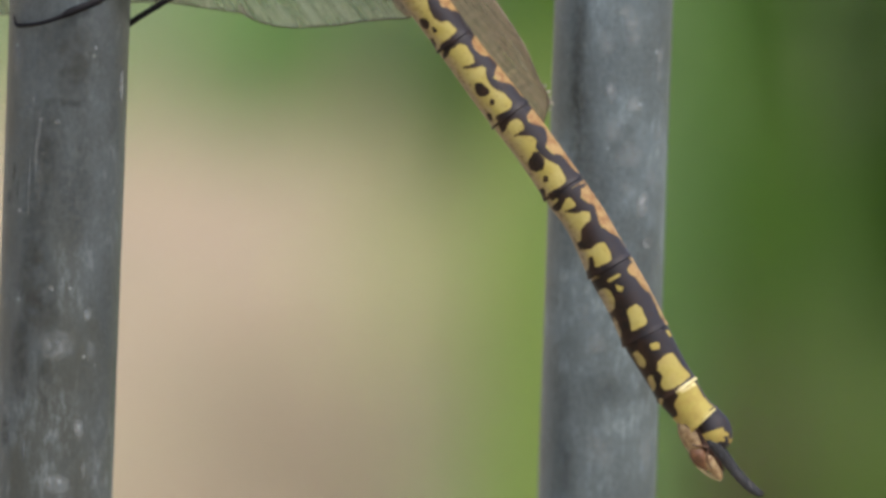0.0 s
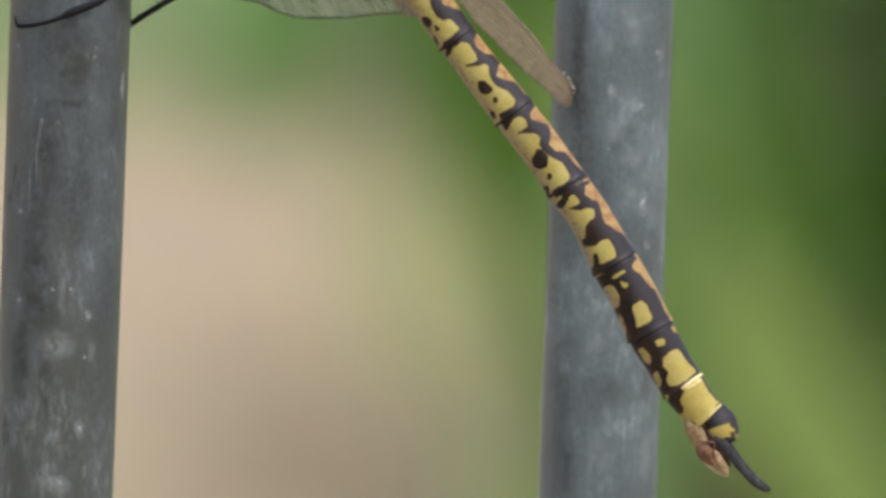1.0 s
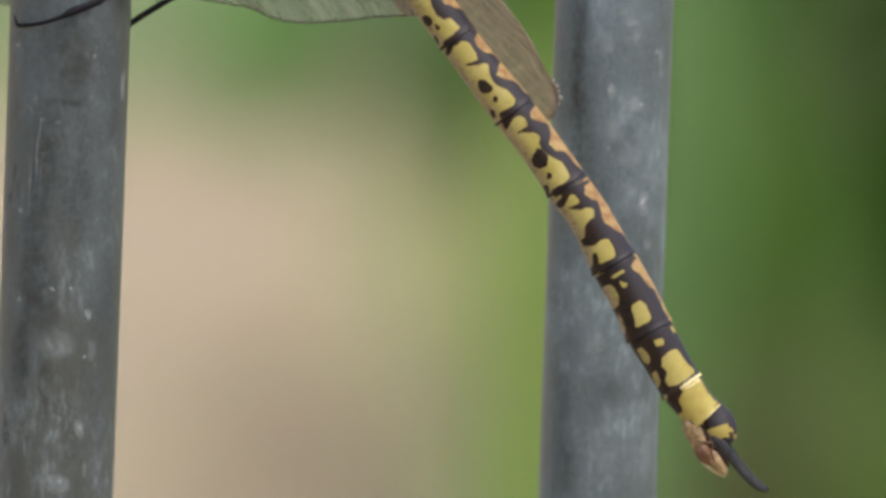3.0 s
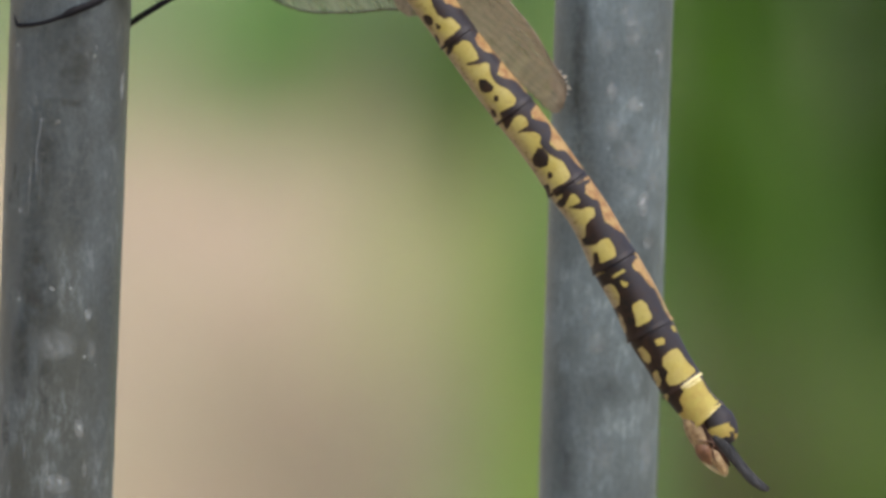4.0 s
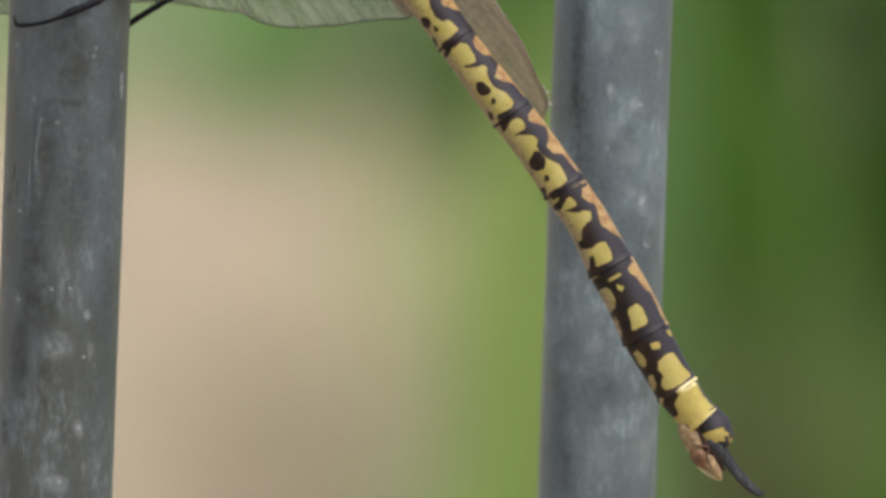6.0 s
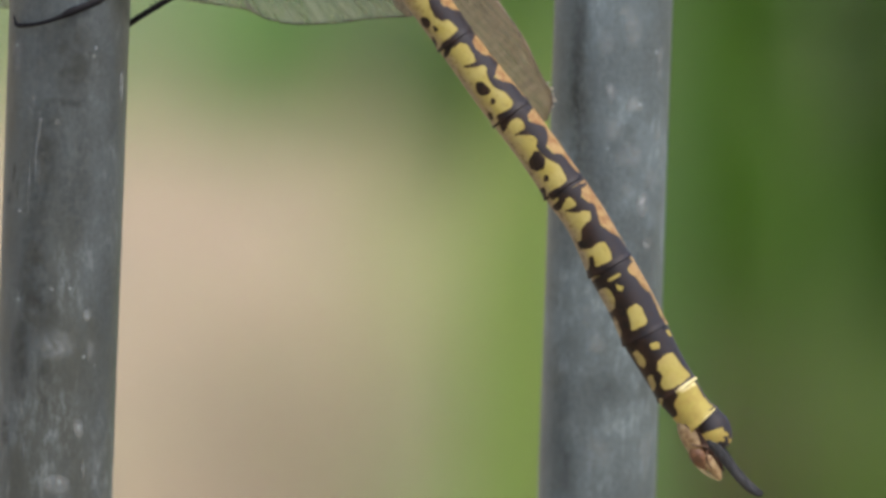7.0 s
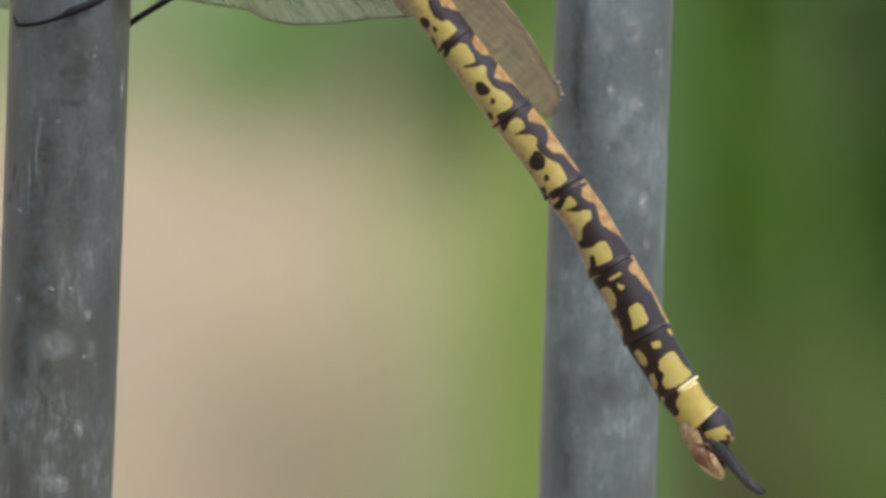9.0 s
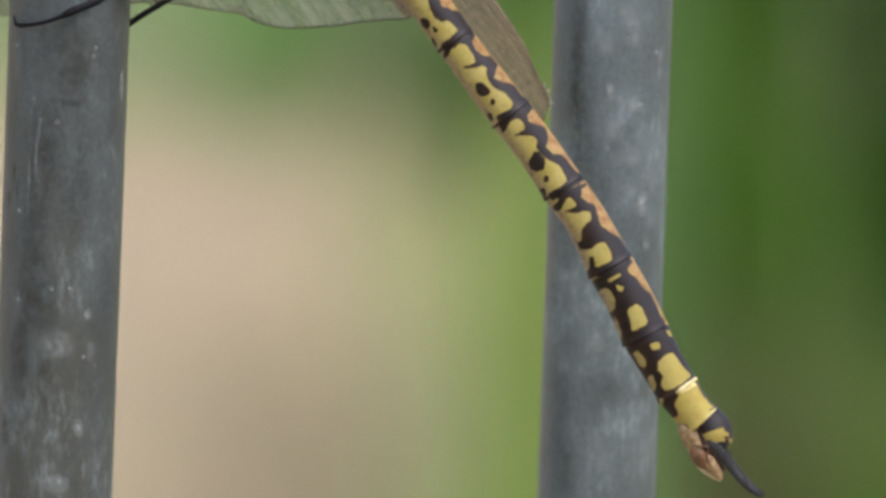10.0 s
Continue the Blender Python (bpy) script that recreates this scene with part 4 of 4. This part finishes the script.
dragonfly = new("dragonfly")
dragonfly.matrix_basis = pose(0, 0, HEIGHT, -TILT) @ pose(0, 0, 0, 0, -LEAN)
tagged(dragonfly, "yellow and black patterned dragonfly hanging from the fence bar", "dragonfly")
abdomen = new("abdomen")
abdomen.parent = dragonfly
abdomen.location = Vector((-7.4, 0, 33.0)) * MM
tagged(abdomen, "long yellow, black and orange jointed abdomen")
for number in range(1, 10):
    abdomen_segment(number, abdomen)
last_segment(abdomen)
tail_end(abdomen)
for piece in abdomen.children:
    piece.location = Vector((7.4, 0, -33.0)) * MM

bm = bmesh.new()
rows = smooth_path([(-6.6, 31.0, 1.9), (-8.6, 33.6, 3.4), (-11.2, 37.2, 4.0), (-13.6, 40.6, 3.3), (-15.0, 42.6, 1.6)], 8)
tube(bm, [(x * MM, 0, z * MM) for x, z, _ in rows], [r * MM for _, _, r in rows], 28)
part("thorax", bm, THORAX_HORN, dragonfly, "brown and yellow thorax")
bm = bmesh.new()
bmesh.ops.create_uvsphere(bm, u_segments=32, v_segments=20, radius=3.4 * MM, matrix=pose(-16.6 * MM, 0, 44.6 * MM) @ Matrix.Diagonal((0.8, 1.15, 0.8, 1)))
part("head", bm, EYE_HORN, dragonfly, "large-eyed brown head")


def leg(points, spines):
    bm = bmesh.new()
    rows = smooth_path(points, 8)
    tube(bm, [(x * MM, y * MM, z * MM) for x, y, z, _ in rows], [r * MM for *_, r in rows], 10)
    rng = random.Random(len(points))
    for i in range(spines, len(rows) - 6, 3):
        x, y, z, r = rows[i]
        p = Vector((x, y, z))
        d = Vector((-0.7, rng.uniform(-0.5, 0.5), rng.choice((-0.9, 0.9, 0.9)))).normalized() * rng.uniform(0.6, 1.1)
        tube(bm, [p * MM, (p + d * 0.6) * MM, (p + d) * MM], [0.06 * MM, 0.045 * MM, 0.015 * MM], 4)
    return part("leg", bm, LEG_BLACK, dragonfly, "thin black spined leg gripping the bar")


leg([(-41.75, -0.1, 22.7, 0.08), (-41.6, -0.5, 22.2, 0.14), (-41.25, -1.0, 21.75, 0.22), (-39.6, -2.4, 21.8, 0.19), (-38.2, -3.0, 22.1, 0.20), (-37.0, -3.1, 22.5, 0.24),
     (-36.3, -3.1, 22.85, 0.38), (-35.2, -2.9, 23.3, 0.40), (-34.0, -2.4, 23.8, 0.37), (-32.0, -0.6, 24.9, 0.38), (-26.0, 0.4, 28.0, 0.42), (-16.0, 0.4, 33.5, 0.5), (-10.5, -1.5, 36.5, 0.6)], 64)
leg([(-33.5, 11.8, 20.2, 0.15), (-31.9, 9.6, 21.5, 0.26), (-30.3, 6.0, 22.5, 0.31), (-28.4, 4.4, 23.6, 0.31), (-26.4, 3.8, 24.75, 0.33), (-20.0, 3.0, 28.2, 0.42),
     (-14.0, 2.0, 33.0, 0.5), (-10.5, 1.5, 36.0, 0.6)], 6)

# a brown fold of skin at the root of the wings
bm = bmesh.new()
fold = [[bm.verts.new(Vector((x + 0.15 * math.sin(j), 1.6 + 0.5 * math.sin(j * 0.9 + x), z)) * MM) for j, (x, z) in enumerate(row)] for row in (
    ((-5.6, 26.5), (-4.4, 27.0), (-3.0, 27.2)), ((-5.1, 24.6), (-4.1, 24.7), (-2.8, 24.9)), ((-4.5, 23.5), (-3.6, 23.5), (-2.5, 23.7)), ((-3.5, 22.7), (-2.9, 22.7), (-2.2, 22.9)))]
for p, q in zip(fold, fold[1:]):
    for k in range(2):
        bm.faces.new((p[k], p[k + 1], q[k + 1], q[k]))
bmesh.ops.subdivide_edges(bm, edges=bm.edges[:], cuts=3, use_grid_fill=True, smooth=0.6)
bmesh.ops.solidify(bm, geom=bm.faces[:], thickness=0.04 * MM)
part("wing_root", bm, BROWN_MEMBRANE, dragonfly, "brown fold of skin at the wing root")

# outward distance, front edge, rear edge
NEAR_EDGE = [(0.0, -7.0, 7.73), (3.0, -8.63, 8.33), (4.74, -9.13, 7.28), (7.26, -9.87, 5.81), (9.84, -10.61, 4.4), (12.32, -11.5, 2.86), (13.96, -12.07, 1.65), (15.42, -12.61, 0.21), (16.28, -12.95, -1.04),
             (16.37, -12.99, -1.58), (16.56, -13.06, -1.9), (17.92, -13.54, -3.19), (20.01, -14.29, -5.26), (22.15, -15.06, -7.29), (25.0, -16.2, -9.4), (34.0, -20.0, -14.5), (40.0, -22.5, -19.0), (44.0, -24.5, -24.0)]
FAR_EDGE = [(0.0, -2.6, 1.6), (2.0, -3.4, 2.6), (5.5, -4.0, 5.4), (8.25, -3.9, 6.9), (11.6, -3.35, 7.6), (12.9, -2.85, 7.95), (15.05, -1.85, 7.9), (17.6, 0.05, 7.8), (19.05, 0.8, 8.0),
            (20.1, 2.2, 7.9), (20.65, 4.3, 7.3), (20.95, 5.6, 6.4)]
near_wing = wing("near_hindwing", dragonfly, NEAR_EDGE, 44.0, 0.3, 3, MEMBRANE, "pale translucent veined hindwing")
# pale flake added to give the whitish highlight at the nick
bm = bmesh.new()
nick = [bm.verts.new(Vector((a, b, z)) * MM) for a, b, z in ((-1.0, 16.15, 0.2), (-1.5, 16.75, 0.35), (-2.7, 16.9, 0.3), (-3.1, 16.4, 0.15), (-2.2, 16.2, 0.1))]
bm.faces.new(nick)
bmesh.ops.solidify(bm, geom=bm.faces[:], thickness=0.03 * MM)
part("tatter", bm, PALE_FLAKE, near_wing, "pale flake for the whitish highlight at a nick in the wing edge", False)
far_wing = wing("far_hindwing", dragonfly, FAR_EDGE, 20.95, 0.12, 8, BROWN_MEMBRANE, "brown worn hindwing seen almost edge-on", 0.15, 0.35, PALER_VEIN, (0.0, 0.06, 0.38))
for run, side, size, turn in ((19.0, 0.75, 0.34, 20), (19.5, 1.3, 0.2, 60), (20.0, 2.0, 0.42, 110), (20.35, 3.1, 0.2, 30), (18.4, 0.4, 0.18, 140), (12.6, 0.3, 0.2, 40), (11.4, -2.2, 0.14, 0)):
    bm = bmesh.new()
    vs = [bm.verts.new(Vector((side + size * q * math.cos(radians(turn + a)) * 1.6, run + size * q * math.sin(radians(turn + a)), -0.25 + 0.12 * q * math.sin(a))) * MM)
          for q, a in ((1.0, 0), (0.7, 60), (0.9, 130), (0.8, 190), (1.1, 240), (0.6, 300))]
    bm.faces.new(vs)
    bmesh.ops.solidify(bm, geom=bm.faces[:], thickness=0.03 * MM)
    part("tatter", bm, PALE_FLAKE, far_wing, "pale frayed flake of the worn wing edge", False)


# ---- what moves ----
# seconds; abdomen's turn in degrees, shift right and up in mm
BODY_ROWS = [(0, 0, 0, 0), (0.5, -0.254, 0.10, 0.31), (1, -0.536, 0.06, 0.17), (1.5, -0.244, 0.10, -0.03), (2, 0.201, 0.20, 0.08),
             (2.5, -0.127, 0.09, 0.17), (3.8, -0.30, 0.30, 0.32), (4, -0.265, 0.24, 0.30), (4.5, -0.505, 0.14, 0.15), (5, -0.366, 0.23, 0.18), (5.5, 0.109, 0.20, 0.13),
             (7, 0.185, 0.15, 0.13), (7.5, 0.01, -0.01, 0.12), (8, -0.075, 0.08, 0.09), (8.5, -0.273, 0.22, 0.20), (9, -0.174, -0.02, 0.05),
             (9.5, 0.084, 0.21, 0.02), (10, 0.054, 0.10, 0.03)]
# seconds; how far the near wing has swung up, 0 to 1
WING_ROWS = [(0, 0.01), (0.2, 0.11), (0.4, 0.12), (0.5, 0.22), (0.6, -0.01), (0.7, 0.06), (0.8, -0.13), (0.9, 0.02), (1, 0.43), (1.1, 0.48), (1.3, -0.02), (1.5, 0.22),
             (1.65, 0.1), (2, 0.08), (2.2, 0.2), (2.5, 0.18), (2.7, 0.18), (3.3, 0.45), (3.8, 0.95), (3.9, 0.64), (4, 0.6), (4.2, 0.58), (4.5, 0.59), (4.8, 0.52),
             (5, 0.63), (5.2, 0.33), (5.5, 0.16), (5.7, -0.07), (6.2, 0.1), (6.8, 0.15), (7, 0.17), (7.2, 0.13), (7.4, 0), (7.6, 0.15), (7.8, 0.25), (8, 0.27),
             (8.2, 0.25), (8.3, 0.46), (8.4, 0.42), (8.5, 0.43), (8.6, 0.3), (8.8, 0.33), (9, 0.15), (9.2, -0.12), (9.5, 0.08), (9.6, 0), (9.8, 0.2), (10, -0.01)]


# seconds; degrees by which the reed's leaves lean to the side
BLOWN_ROWS = [(0, 2), (0.2, -5), (0.4, -16), (0.55, -12), (0.7, 4), (1.2, 5), (1.35, 15), (1.5, 20), (1.65, 12), (1.8, -3), (2.0, -5), (2.15, 14), (2.3, 23),
              (2.5, 21), (2.7, 11), (3.1, 4), (3.5, -10), (3.8, -17), (4.0, -8), (4.4, 1), (4.8, -15), (5.2, -17), (5.4, -10), (5.6, -2), (6.2, -1), (6.8, -2), (8, -1), (9, -2), (10, -1)]
DARK_ROWS = [(0, -5), (0.65, -5), (0.85, -13), (1.0, -20), (1.2, -24), (1.4, -22), (1.55, -17), (1.75, -7), (2.0, -5), (10, -5)]
HANGING_ROWS = [(0, -2), (0.5, 1), (0.7, 8), (0.9, 27), (1.2, 35), (1.5, 31), (1.8, 6), (2.0, 0), (2.5, -2), (4, -1), (5, -3), (5.5, -5), (7, -4), (8.5, -3), (10, -2)]


def motions():
    walk(abdomen, [(t, pose((-7.4 + dx) * MM, 0, (33.0 + dz) * MM, 0, turn)) for t, turn, dx, dz in BODY_ROWS])
    walk(near_wing, [(t, wing_pose(20 + 24 * q, 1.9 * q)) for t, q in WING_ROWS])
    walk(far_wing, [(t, far_wing_pose(swing, share, slide)) for t, swing, share, slide in [
        (0, 49.4, 0.42, -0.5), (0.1, 48.6, 0.42, -0.4), (0.2, 48.1, 0.42, -0.4), (0.3, 47.1, 0.42, -0.5), (0.4, 48.3, 0.40, -0.5), (0.5, 42.3, 0.20, -0.0), (0.6, 51.8, 0.38, -0.5), (0.7, 49.3, 0.42, -0.5),
        (0.8, 50.2, 0.40, -0.6), (0.9, 42.9, 0.13, 0.1), (1, 42.7, 0.26, -0.1), (1.1, 47.6, 0.42, -0.5), (1.2, 46.8, 0.42, -0.5), (1.3, 51.7, 0.40, -0.6), (1.4, 47.6, 0.42, -0.5), (1.5, 43.7, 0.28, -0.1),
        (1.6, 50.5, 0.42, -0.5), (1.8, 49.8, 0.42, -0.6), (2, 50.3, 0.42, -0.5), (2.2, 47.6, 0.42, -0.4), (2.4, 48.1, 0.42, -0.5), (2.6, 48.3, 0.42, -0.5), (2.7, 45.5, 0.42, -0.3), (3.2, 47.0, 0.42, -0.4),
        (3.8, 36.0, 0.50, 0.0), (3.9, 42.5, 0.50, -0.4), (4, 42.9, 0.42, -0.4), (4.2, 41.6, 0.46, -0.3), (4.4, 42.6, 0.28, -0.0), (4.6, 47.9, 0.42, -0.6), (4.8, 42.6, 0.48, -0.2), (5, 40.5, 0.48, -0.3),
        (5.2, 46.9, 0.42, -0.6), (5.4, 45.5, 0.42, -0.4), (5.7, 50.8, 0.42, -0.6), (6.3, 47.0, 0.40, -0.4), (6.8, 46.3, 0.24, -0.1), (7, 48.1, 0.42, -0.5), (7.2, 49.6, 0.42, -0.6), (7.5, 47.6, 0.40, -0.3),
        (7.8, 45.5, 0.34, -0.1), (8, 47.3, 0.42, -0.5), (8.2, 46.7, 0.42, -0.3), (8.4, 47.3, 0.42, -0.5), (8.5, 41.6, 0.34, -0.3), (8.6, 42.2, 0.34, -0.1), (8.8, 45.6, 0.42, -0.5), (9, 45.4, 0.42, -0.5),
        (9.3, 50.4, 0.42, -0.6), (9.5, 49.8, 0.42, -0.4), (10, 49.3, 0.42, -0.6)]])
    walk(blown_leaf, [(t, pose(0, 0, 0.60, 0, a - LEAN, 0) @ pose(0, 0, 0, 0, 0, 90)) for t, a in BLOWN_ROWS])
    walk(dark_leaf, [(t, pose(0, 0.012, 0.60, 0, a - LEAN, 0) @ pose(0, 0, 0, 0, 0, 90)) for t, a in DARK_ROWS])
    walk(hanging_leaf, [(t, pose(-0.037, 0, 0.79, 0, 180 - a - LEAN, 0) @ pose(0, 0, 0, 0, 0, 90)) for t, a in HANGING_ROWS])
    walk(swaying_clump, [(t, pose(0.055, 3.6, 0.02, 0, a)) for t, a in ((0, 2), (0.75, 3), (1.0, 9), (1.2, 12), (1.5, 8), (1.75, 3), (2, 2), (4, 3), (5, 2), (5.5, -2), (7, -5), (8.5, -5), (10, -5))])


motions()
